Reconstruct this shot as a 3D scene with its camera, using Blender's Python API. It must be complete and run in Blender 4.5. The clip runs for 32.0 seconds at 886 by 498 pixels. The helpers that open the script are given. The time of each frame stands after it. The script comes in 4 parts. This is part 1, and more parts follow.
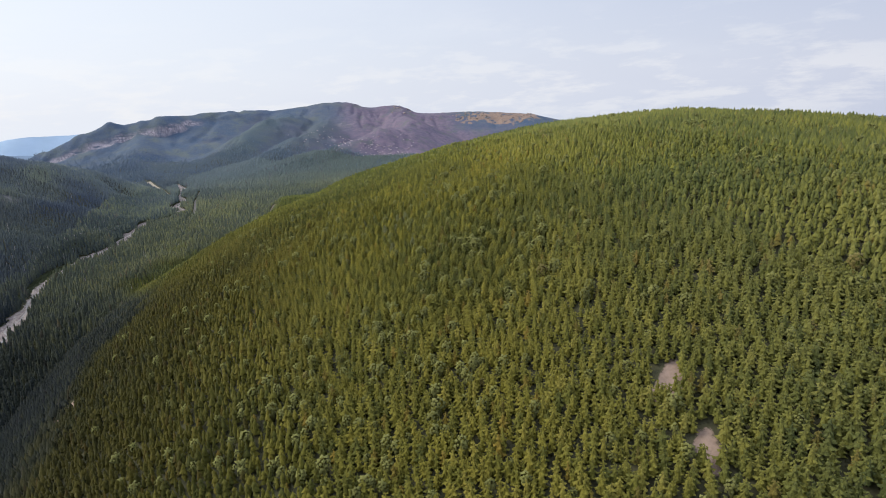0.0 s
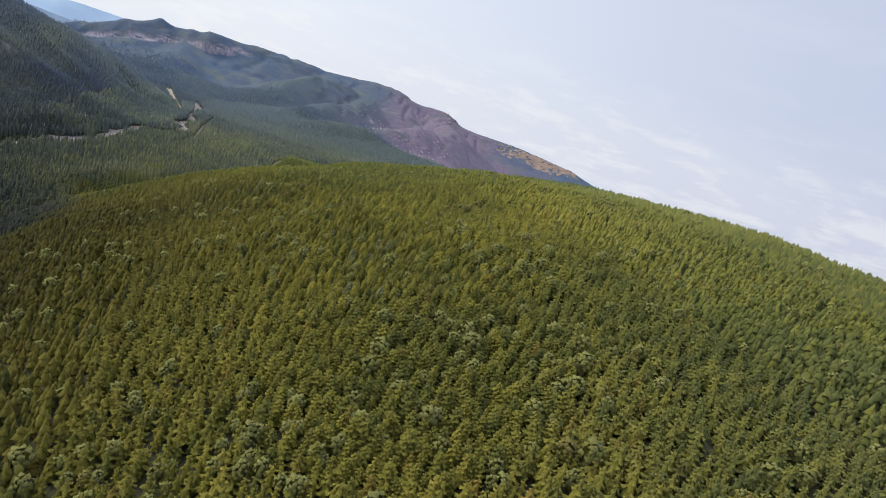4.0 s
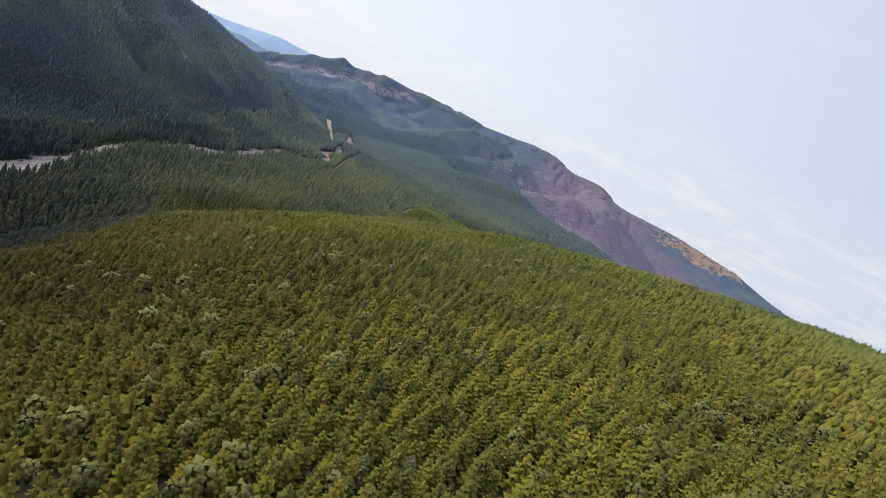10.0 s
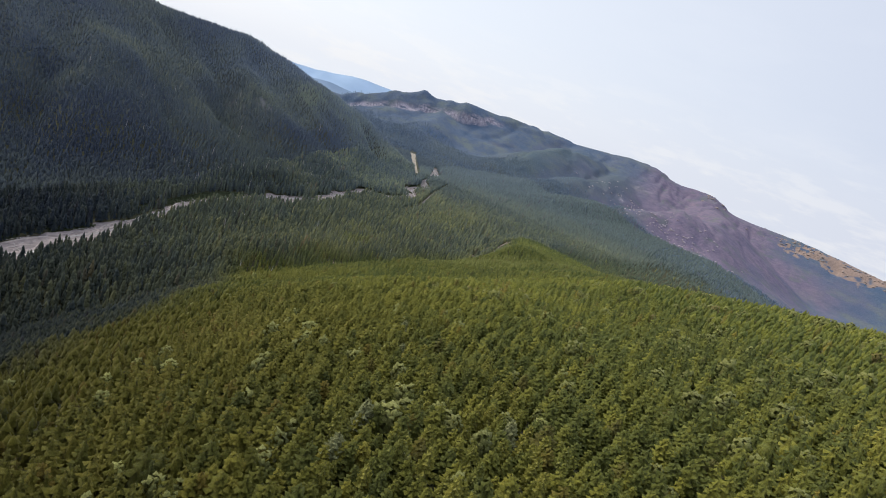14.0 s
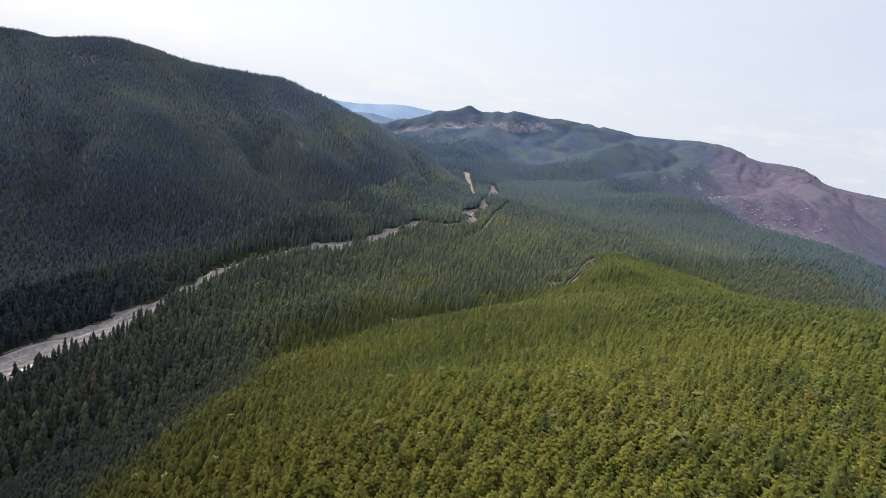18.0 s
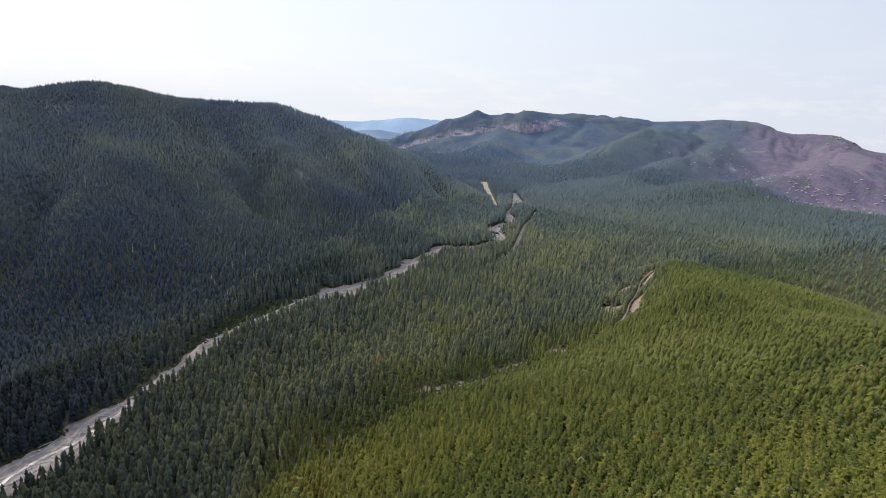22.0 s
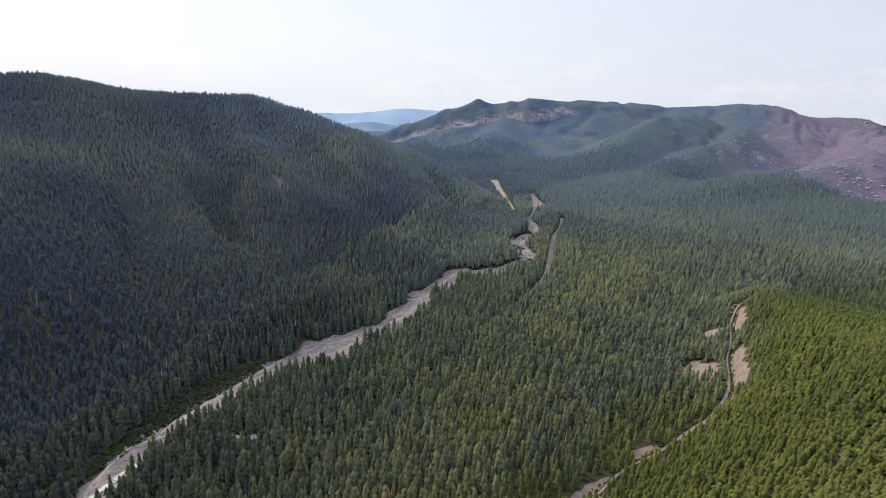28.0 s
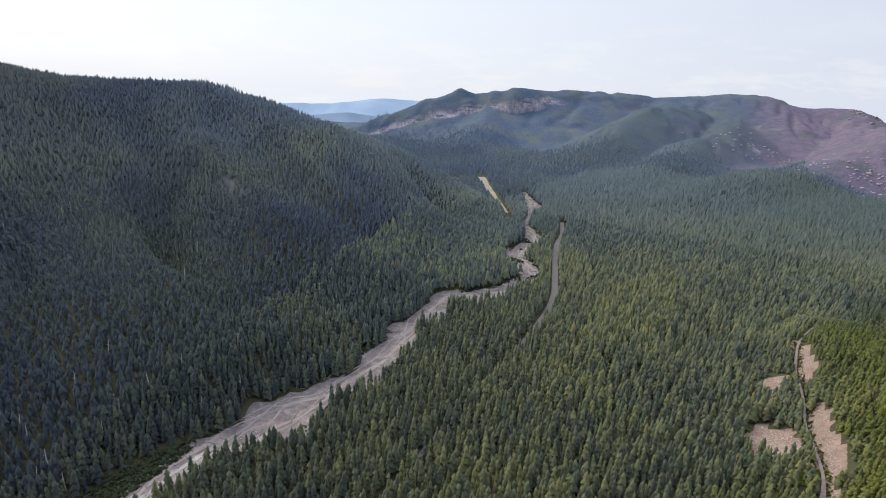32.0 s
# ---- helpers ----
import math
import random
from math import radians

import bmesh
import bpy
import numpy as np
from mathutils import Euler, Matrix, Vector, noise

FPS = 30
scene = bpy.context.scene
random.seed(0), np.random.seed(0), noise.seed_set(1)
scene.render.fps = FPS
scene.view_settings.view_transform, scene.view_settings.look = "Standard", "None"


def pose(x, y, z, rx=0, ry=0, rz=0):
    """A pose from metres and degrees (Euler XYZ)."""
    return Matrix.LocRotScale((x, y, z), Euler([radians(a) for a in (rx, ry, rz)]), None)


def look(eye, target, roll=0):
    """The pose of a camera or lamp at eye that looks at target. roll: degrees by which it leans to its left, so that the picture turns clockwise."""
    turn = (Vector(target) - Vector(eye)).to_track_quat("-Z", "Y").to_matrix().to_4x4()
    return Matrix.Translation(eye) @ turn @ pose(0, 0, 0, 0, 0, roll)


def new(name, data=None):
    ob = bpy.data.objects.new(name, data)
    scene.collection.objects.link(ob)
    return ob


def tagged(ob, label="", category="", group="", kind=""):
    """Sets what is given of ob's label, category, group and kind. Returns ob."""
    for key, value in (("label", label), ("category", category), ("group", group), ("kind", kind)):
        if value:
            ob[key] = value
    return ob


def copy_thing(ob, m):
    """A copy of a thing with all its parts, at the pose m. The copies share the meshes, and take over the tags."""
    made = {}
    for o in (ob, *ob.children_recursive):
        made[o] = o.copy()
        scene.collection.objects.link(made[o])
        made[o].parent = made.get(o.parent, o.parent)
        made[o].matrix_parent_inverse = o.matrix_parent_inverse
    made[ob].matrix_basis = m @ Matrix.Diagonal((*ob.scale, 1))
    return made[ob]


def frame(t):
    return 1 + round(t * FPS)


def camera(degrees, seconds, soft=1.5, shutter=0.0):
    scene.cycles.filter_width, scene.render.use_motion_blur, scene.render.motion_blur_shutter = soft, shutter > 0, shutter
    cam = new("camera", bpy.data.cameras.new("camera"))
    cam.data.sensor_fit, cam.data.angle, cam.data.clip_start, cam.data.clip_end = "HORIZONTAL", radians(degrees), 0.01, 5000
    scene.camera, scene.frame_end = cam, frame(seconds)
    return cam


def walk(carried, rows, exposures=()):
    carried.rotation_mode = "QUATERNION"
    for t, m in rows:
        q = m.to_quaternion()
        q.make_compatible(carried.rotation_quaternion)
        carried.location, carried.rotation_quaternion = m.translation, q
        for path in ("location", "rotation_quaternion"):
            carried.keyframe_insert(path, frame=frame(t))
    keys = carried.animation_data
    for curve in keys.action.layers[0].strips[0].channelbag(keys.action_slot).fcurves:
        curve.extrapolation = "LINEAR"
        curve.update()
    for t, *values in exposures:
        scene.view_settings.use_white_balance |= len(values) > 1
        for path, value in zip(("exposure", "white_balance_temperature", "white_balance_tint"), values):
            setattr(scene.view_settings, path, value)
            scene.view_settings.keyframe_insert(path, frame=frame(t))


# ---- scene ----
cam = camera(78.0, 32.0, soft=1.0)
# seconds, eye in metres, turn in degrees
PATH = [
    (0.0, 0.0, 0.0, 290.0, 74.51, 3.22, 0.01),
    (0.5, 0.3, 18.0, 288.4, 74.76, -0.48, 0.34),
    (1.0, 0.4, 36.1, 286.9, 75.07, -3.33, 0.55),
    (1.5, 0.4, 54.2, 285.6, 75.41, -5.55, 1.06),
    (2.0, 0.1, 72.2, 284.2, 75.62, -8.23, 1.81),
    (2.5, -0.6, 90.1, 282.8, 75.59, -10.97, 2.76),
    (3.0, -1.6, 107.9, 281.4, 75.55, -13.83, 3.75),
    (3.5, -2.6, 125.8, 280.0, 75.48, -15.98, 4.39),
    (5.5, -7.3, 198.5, 274.1, 75.87, -21.87, 9.18),
    (6.0, -10.3, 216.4, 272.8, 76.04, -22.87, 10.51),
    (6.5, -14.0, 234.3, 271.6, 76.25, -23.59, 11.96),
    (7.0, -18.1, 252.3, 270.4, 76.32, -23.87, 13.44),
    (7.5, -22.6, 270.3, 269.2, 76.33, -23.95, 14.86),
    (8.0, -27.5, 288.2, 268.1, 76.21, -24.54, 16.37),
    (8.5, -32.5, 306.1, 267.0, 76.01, -24.69, 17.88),
    (9.0, -37.9, 323.7, 265.9, 75.87, -24.48, 19.32),
    (9.5, -43.6, 341.1, 264.8, 75.62, -24.57, 20.79),
    (10.0, -49.8, 358.1, 263.5, 75.35, -25.59, 22.35),
    (10.5, -56.6, 375.0, 262.4, 75.14, -26.21, 23.90),
    (11.0, -63.8, 391.7, 261.1, 75.09, -26.34, 25.18),
    (11.5, -71.6, 408.0, 259.6, 75.04, -26.29, 26.33),
    (12.0, -79.8, 424.0, 257.7, 75.04, -25.11, 27.34),
    (12.5, -88.2, 439.8, 255.9, 75.08, -22.93, 27.98),
    (13.0, -96.8, 455.4, 254.1, 75.12, -21.89, 28.95),
    (13.5, -105.8, 470.6, 252.2, 74.88, -20.62, 30.17),
    (14.0, -115.2, 485.5, 250.1, 74.59, -19.29, 31.40),
    (14.5, -124.8, 500.2, 248.1, 74.64, -18.05, 32.33),
    (15.0, -134.4, 514.8, 246.0, 74.72, -16.79, 33.00),
    (15.5, -144.1, 529.5, 243.9, 74.92, -15.69, 33.33),
    (17.5, -186.3, 587.7, 240.3, 75.09, -11.07, 35.58),
    (18.0, -197.6, 601.6, 239.7, 75.15, -10.14, 35.91),
    (18.5, -209.3, 615.4, 239.2, 75.29, -8.23, 36.13),
    (19.0, -221.0, 629.1, 238.9, 75.35, -6.86, 36.27),
    (19.5, -232.9, 642.8, 238.7, 75.36, -6.23, 36.39),
    (20.0, -244.8, 656.3, 238.4, 75.55, -5.19, 36.30),
    (20.5, -256.8, 669.9, 238.1, 75.78, -3.76, 36.20),
    (21.0, -268.6, 683.5, 237.6, 75.86, -3.50, 36.38),
    (21.5, -280.3, 697.3, 237.2, 75.86, -3.58, 36.37),
    (22.0, -291.9, 711.1, 236.8, 75.93, -3.73, 36.32),
    (22.5, -303.3, 725.0, 236.7, 76.02, -3.70, 36.26),
    (23.0, -314.6, 739.0, 236.7, 75.91, -3.65, 36.34),
    (23.5, -325.8, 752.9, 236.8, 75.54, -3.65, 36.33),
    (24.0, -337.2, 766.7, 236.7, 75.39, -3.69, 36.31),
    (24.5, -348.9, 780.1, 236.5, 75.19, -3.64, 36.28),
    (25.0, -360.9, 793.2, 236.1, 75.03, -3.54, 36.19),
    (25.5, -373.4, 805.8, 235.6, 74.90, -3.73, 36.11),
    (27.5, -426.1, 852.5, 233.8, 75.11, -2.54, 35.77),
    (28.0, -438.4, 865.5, 233.5, 74.98, -2.61, 35.66),
    (28.5, -450.1, 878.8, 233.3, 74.87, -2.29, 35.36),
    (29.0, -461.3, 892.5, 233.1, 74.79, -1.79, 35.00),
    (29.5, -472.2, 906.3, 232.8, 74.70, -1.28, 34.67),
    (30.0, -482.9, 920.3, 232.5, 74.58, -0.40, 34.44),
    (30.5, -493.7, 934.1, 232.1, 74.39, -0.96, 34.37),
    (31.0, -504.6, 947.9, 231.4, 74.24, -1.48, 34.03),
    (31.5, -515.7, 961.6, 230.7, 74.20, -1.83, 33.53),
    (32.0, -526.9, 975.4, 229.9, 74.12, -2.73, 33.52),
]
EXPOSURE = [(0.0, 0.05, 6300, 10.5), (32.0, 0.05, 6300, 10.5)]
walk(cam, [(t, pose(x, y, z, rx, ry, rz)) for t, x, y, z, rx, ry, rz in PATH], EXPOSURE)

# ---- world and sun ----
SUN_AZ, SUN_EL = radians(-78), radians(36)   # azimuth from +y towards +x
ZENITH = 1.5                                  # how much the cloud overhead outshines the horizon
to_sun = Vector((math.sin(SUN_AZ) * math.cos(SUN_EL), math.cos(SUN_AZ) * math.cos(SUN_EL), math.sin(SUN_EL)))
sun_data = bpy.data.lights.new("sun", "SUN")
sun_data.energy, sun_data.angle, sun_data.color = 2.9, radians(24), (1.0, 0.92, 0.78)
sun = new("sun", sun_data)
sun.matrix_world = look(to_sun * 900, (0, 0, 0))


class Nodes:
    """A short way to write node trees."""

    def __init__(self, tree):
        self.tree = tree
        tree.nodes.clear()

    def add(self, kind, settings=(), **inputs):
        node = self.tree.nodes.new(kind)
        for key, value in dict(settings).items():
            setattr(node, key, value)
        for key, value in inputs.items():
            name = key.replace("_", " ")
            socket = node.inputs[int(key[1:])] if key[0] == "i" and key[1:].isdigit() else node.inputs[name]
            if isinstance(value, bpy.types.NodeSocket):
                self.tree.links.new(value, socket)
            else:
                socket.default_value = value
        return node

    def math(self, op, a, b=0.0, c=0.0, clamp=False):
        return self.add("ShaderNodeMath", {"operation": op, "use_clamp": clamp}, i0=a, i1=b, i2=c).outputs[0]

    def mix(self, fac, a, b, blend="MIX"):
        node = self.add("ShaderNodeMix", {"data_type": "RGBA", "blend_type": blend})
        for socket, value in ((node.inputs[0], fac), (node.inputs[6], a), (node.inputs[7], b)):
            if isinstance(value, bpy.types.NodeSocket):
                self.tree.links.new(value, socket)
            elif socket == node.inputs[0]:
                socket.default_value = value
            else:
                socket.default_value = (*value, 1.0)
        return node.outputs[2]

    def noise(self, vector, scale, detail=4.0, rough=0.55):
        return self.add("ShaderNodeTexNoise", Vector=vector, Scale=scale, Detail=detail, Roughness=rough).outputs[0]

    def ramp(self, fac, stops):
        node = self.add("ShaderNodeValToRGB", Fac=fac)
        while len(node.color_ramp.elements) < len(stops):
            node.color_ramp.elements.new(0.5)
        for element, (at, colour) in zip(node.color_ramp.elements, stops):
            element.position, element.color = at, (*colour, 1.0) if len(colour) == 3 else colour
        return node.outputs[0]


world = bpy.data.worlds.new("world")
scene.world = world
world.use_nodes = True
w = Nodes(world.node_tree)
sky = w.add("ShaderNodeTexSky", {"sky_type": "NISHITA", "sun_disc": False, "sun_elevation": SUN_EL, "sun_rotation": SUN_AZ,
                                 "air_density": 1.0, "dust_density": 3.0})
way = w.add("ShaderNodeTexCoord").outputs["Generated"]
split = w.add("ShaderNodeSeparateXYZ", Vector=way)
height = w.math("MAXIMUM", split.outputs[2], 0.0)
# thin high overcast: whiter towards the sun, pale lavender away from it
towards = w.math("ADD", w.math("MULTIPLY", split.outputs[0], -0.72), w.math("MULTIPLY", split.outputs[1], 0.25))
side = w.math("ADD", w.math("MULTIPLY", towards, 0.75), 0.42, clamp=True)
veil = w.mix(side, (0.44, 0.487, 0.655), (0.915, 0.96, 1.01))
low = w.math("SUBTRACT", 1.0, w.math("MULTIPLY", w.math("ABSOLUTE", split.outputs[2]), 7.0), clamp=True)
veil = w.mix(w.math("MULTIPLY", low, 0.35), veil, (0.88, 0.885, 0.93))
flat = w.add("ShaderNodeCombineXYZ", X=split.outputs[0], Y=split.outputs[1], Z=w.math("MULTIPLY", split.outputs[2], 4.0)).outputs[0]
wisps = w.ramp(w.noise(flat, 3.2, 6.0, 0.6), [(0.52, (0, 0, 0)), (0.72, (1, 1, 1))])
veil = w.mix(w.math("MULTIPLY", wisps, 0.11), veil, (0.955, 0.97, 1.0))
bank = w.math("MULTIPLY", low, w.ramp(w.noise(flat, 9.0, 6.0, 0.6), [(0.5, (0, 0, 0)), (0.62, (1, 1, 1))]))
veil = w.mix(w.math("MULTIPLY", bank, 0.45), veil, (1.0, 0.98, 0.95))
# an overcast sky is brightest overhead
overhead = w.math("MULTIPLY_ADD", w.ramp(height, [(0.40, (0, 0, 0)), (0.95, (1, 1, 1))]), ZENITH, 1.02)
pale = w.add("ShaderNodeBackground", Color=veil, Strength=overhead).outputs[0]
blue = w.add("ShaderNodeBackground", Color=sky.outputs[0], Strength=0.10).outputs[0]
both = w.add("ShaderNodeMixShader", Fac=0.88, i1=blue, i2=pale).outputs[0]
w.add("ShaderNodeOutputWorld", Surface=both)

# ---- small tools ----


def lattice(ix, iy, seed):
    n = (ix.astype(np.int64) * 374761393 + iy.astype(np.int64) * 668265263 + seed * 69069) & 0xFFFFFFFF
    n = ((n ^ (n >> 13)) * 1274126177) & 0xFFFFFFFF
    return ((n ^ (n >> 16)) & 0xFFFF) / 65535.0


def bumps(x, y, size, seed=0):
    """Smooth value noise, -1 to 1, with features of that size in metres."""
    x, y = np.asarray(x, float) / size, np.asarray(y, float) / size
    ix, iy = np.floor(x), np.floor(y)
    fx, fy = x - ix, y - iy
    fx, fy = fx * fx * (3 - 2 * fx), fy * fy * (3 - 2 * fy)
    a, b = lattice(ix, iy, seed), lattice(ix + 1, iy, seed)
    c, d = lattice(ix, iy + 1, seed), lattice(ix + 1, iy + 1, seed)
    return 2 * ((a * (1 - fx) + b * fx) * (1 - fy) + (c * (1 - fx) + d * fx) * fy) - 1


def rough(x, y, size, octaves=4, seed=0):
    return sum(bumps(x, y, size / 2 ** k, seed + k) / 2 ** k for k in range(octaves))


def near(x, y, line):
    """Distance to a polyline of points, and the running values of its further columns there."""
    best = np.full(np.shape(x), 1e9)
    line = np.array(line, float)
    values = [np.zeros(np.shape(x)) for _ in range(line.shape[1] - 2)]
    for p, q in zip(line[:-1], line[1:]):
        d = q[:2] - p[:2]
        s = np.clip(((x - p[0]) * d[0] + (y - p[1]) * d[1]) / (d @ d), 0, 1)
        r = np.hypot(x - p[0] - s * d[0], y - p[1] - s * d[1])
        closer = r < best
        best = np.where(closer, r, best)
        for k, v in enumerate(values):
            values[k] = np.where(closer, p[2 + k] + s * (q[2 + k] - p[2 + k]), v)
    return [best, *values]


def smooth_max(a, b, k):
    h = np.clip(0.5 + 0.5 * (a - b) / k, 0, 1)
    return b + (a - b) * h + k * h * (1 - h)


# ---- the plan ----
# lines in metres: x, y, half width
RIVER = [(-640, 560, 14.8), (-688, 690, 19.7), (-711, 780, 22.0), (-732, 850, 14.8), (-767, 925, 7.3), (-808, 1005, 15.0), (-832, 1090, 13.7), (-842, 1150, 12.6), (-839, 1190, 20.1),
         (-834, 1230, 23.2), (-827, 1290, 20.6), (-829, 1360, 18.2), (-843, 1440, 16.1), (-844, 1490, 18.9), (-817, 1540, 17.5), (-804, 1585, 12.6),
         (-805, 1630, 14.8), (-840, 1668, 21.2), (-864, 1715, 13.7), (-860, 1755, 17.9), (-884, 1800, 13.7), (-912, 1835, 9.5), (-935, 1900, 5.3), (-958, 1965, 20.1),
         (-985, 2010, 12.6), (-1040, 2100, 5.3)]
# low shrubs on the flats beside the river
SHRUB_FLATS = [[(-792, 930, 5), (-815, 965, 4), (-842, 1050, 8), (-853, 1092, 11), (-860, 1129, 9), (-862, 1166, 5)], [(-853, 1320, 4), (-852, 1342, 5), (-850, 1365, 3)]]
ROAD_VALLEY = [(-705, 1100, 1.4), (-713, 1215, 1.5), (-718, 1275, 1.6), (-723, 1314, 1.8), (-727, 1424, 2.6), (-732, 1480, 3.8), (-747, 1565, 4), (-779, 1650, 4),
               (-808, 1720, 4), (-828, 1775, 4), (-843, 1833, 3.5), (-870, 1900, 3)]
ROAD_SLOPE = [(-580, 1060, 0.9), (-548, 1130, 0.9), (-528, 1187, 0.9), (-522, 1225, 0.9), (-507, 1262, 1.1), (-499, 1284, 1.5), (-490, 1306, 1.7), (-483, 1323, 1.8), (-478, 1346, 1.8),
              (-478, 1372, 1.0), (-483, 1402, 1.0), (-489, 1430, 1.0), (-491, 1458, 1.0), (-494, 1480, 1.0), (-499, 1503, 1.0), (-500, 1530, 1.0), (-500, 1552, 1.0), (-490, 1600, 0.9), (-470, 1650, 0.9)]
AIRSTRIP = [(-984, 1900, 6), (-1090, 2040, 7), (-1165, 2140, 8), (-1190, 2172, 10), (-1215, 2205, 13)]
# bare ground: x, y, half length, half width, turn in degrees
CLEARINGS = [(-506, 1411, 21, 15, 100), (-478, 1404, 46, 7.5, 95), (-495, 1525, 32, 6.5, 98), (-511, 1488, 16, 7, 65), (-532, 1190, 20, 5, 72), (-514, 1256, 16, 5, 62), (-556, 1112, 34, 6.5, 64), (-630, 2065, 16, 8, 10),
             (95, 183, 10, 6.2, 20), (90, 214, 5.5, 3.8, 50), (-492, 572, 15, 6, 70), (-334, 414, 9, 5, 60)]
CABINS = [(-772, 1080, 25, 8.5, 5.5, "small timber cabin with a pale metal roof among conifers"), (-765, 1087, 70, 6, 4.5, "small outbuilding with a bright metal roof in the woods")]
# ravines down the mountainside: x, y, depth
RAVINES = [[(-1640, 1180, 4), (-1480, 1125, 26), (-1322, 1076, 44), (-1211, 992, 44), (-1090, 925, 28), (-1000, 880, 4)],
           [(-1500, 1500, 4), (-1360, 1440, 34), (-1276, 1412, 50), (-1166, 1349, 44), (-1070, 1290, 4)]]
LEFT_CREST = [(-2700, -200, 260), (-2350, 300, 250), (-2150, 700, 230), (-1950, 1050, 222), (-1820, 1215, 217), (-1747, 1298, 243), (-1640, 1450, 222), (-1536, 1621, 226),
              (-1420, 1670, 200), (-1300, 1715, 168), (-1235, 1765, 127), (-1200, 1810, 82), (-1170, 1850, 45), (-1140, 1890, 5)]
# x, y, height, height of the cliff under it
RANGE_CREST = [(-2420, 2900, 30, 0), (-2303, 2979, 72, 45), (-2235, 3106, 135, 78), (-2109, 3266, 208, 82), (-2043, 3432, 262, 70), (-1981, 3471, 236, 70), (-1819, 3563, 276, 80),
               (-1704, 3842, 272, 15), (-1442, 4157, 276, 10), (-1312, 4302, 260, 10), (-921, 4388, 302, 10), (-775, 4410, 297, 10), (-598, 4428, 245, 10), (-389, 4438, 250, 16),
               (-330, 4439, 208, 20), (-159, 4435, 182, 5), (120, 4410, 176, 18), (300, 4400, 168, 20), (650, 4350, 132, 14), (950, 4300, 60, 0), (1300, 4200, -80, 0)]
SPURS = [[(-1312, 4302, 250), (-1079, 4001, 236), (-1138, 3680, 213), (-1160, 3257, 142), (-1144, 2836, 70), (-1111, 2468, 30), (-1071, 2263, 8)],
         [(-921, 4388, 250), (-809, 3538, 128), (-879, 3221, 103), (-880, 2809, 66), (-881, 2443, 41), (-857, 2186, 28)],
         [(-389, 4438, 215), (-200, 3500, 150), (-332, 3061, 152), (-439, 2912, 112), (-513, 2759, 92), (-602, 2550, 74), (-662, 2339, 62), (-714, 2150, 40)],
         [(-1900, 3500, 200), (-1700, 3000, 95), (-1600, 2700, 45), (-1480, 2400, 20)]]
FAR_CREST = [(-4300, 3200, 90), (-3738, 3808, 112), (-3538, 4019, 118), (-3338, 4205, 160), (-3070, 4422, 172), (-2500, 4750, 150)]


def valley_floor(x, y):
    away = np.clip((x + 150) / 1300, 0, 1) * np.clip((y - 1300) / 900, 0, 1)
    return -25 + np.where(y > 1150, 0.055, 0.02) * np.minimum(y - 1150, 1000) - 330 * away


RELIEF = (-10.7, -15.2, 38.7, 19.9, -18.3, -3.6, -22.5, -12.4, -7.7, 41.6, 23.8, -28.8, -11.8, 23.0, 85.9, -67.2, -47.1, 85.0, 42.7, -15.0, -10.3, 0.9, -29.5, -57.4,
          -17.4, -36.0, 14.6, 26.2)


def swell(x, y, cx, cy, a, b):
    return np.exp(-((x - cx) / a) ** 2 - ((y - cy) / b) ** 2)


def hill_relief(x, y):
    """Broad hollows and swells of the hill, fading out at its foot."""
    edge = np.clip((x + 680) / 120, 0, 1) * np.clip((420 - x) / 150, 0, 1) * np.clip((y - 60) / 120, 0, 1) * np.clip((1750 - y) / 200, 0, 1)
    u, v = np.clip((x + 150) / 450, -1.4, 1.4), np.clip((y - 850) / 700, -1.4, 1.4)
    powers = [(i, j) for i in range(7) for j in range(7 - i)]
    broad = sum(c * u ** i * v ** j for c, (i, j) in zip(RELIEF, powers))
    return edge * edge * (3 - 2 * edge) * broad - 12 * swell(x, y, -340, 930, 150, 130) + 16 * swell(x, y, -330, 1280, 90, 110)


def hill(x, y):
    u, v = x / 500, (y - 600) / 500
    dome = 217 + 117.2 * u + 36.5 * v - 110.4 * u * u - 48.3 * u * v - 73.1 * v * v
    # a spur that runs down to the forest road, cut by it on one side
    back = 72 - 0.085 * (y - 1120) - 0.2 * np.clip(x + 250, 0, 500) - 0.35 * np.clip(y - 1610, 0, 400)
    road_x = np.interp(y, [p[1] for p in ROAD_SLOPE], [p[0] for p in ROAD_SLOPE])
    road_z = np.interp(y, [1130, 1300, 1362, 1452, 1530, 1610], [-24, -16, -4, 6, 20, 26])
    off = x - road_x
    side = road_z + 0.78 * np.clip(off - 4, 0, 400) - 0.5 * np.clip(-off - 4, 0, 400)
    spur = np.where((y > 1050) & (y < 1900), np.minimum(back, side) - 45 * (1 - np.clip((y - 1080) / 220, 0, 1) ** 2), -300)
    return smooth_max(dome, spur, 22)


def ridge(x, y, line, steep, blunt):
    """A mountain ridge: the highest of the slopes that fall away from each stretch of its crest."""
    top = np.full(np.shape(x), -1e4)
    wave = 22 * rough(x, y, 70, 3, 91) if len(line[0]) > 3 else 0
    for p, q in zip(line[:-1], line[1:]):
        d, crest, *cliff = near(x, y, [p, q])
        z = crest - steep * (np.sqrt(d * d + blunt * blunt) - blunt)
        if cliff:
            # a rock wall under the crest, with buttresses
            brow, t = np.clip(d / 110, 0, 1), np.clip((d - 104 - wave) / 30, 0, 1)
            z = z - 0.42 * cliff[0] * brow * brow * (3 - 2 * brow) - 0.66 * cliff[0] * t * t * (3 - 2 * t)
        top = np.maximum(top, z)
    return top


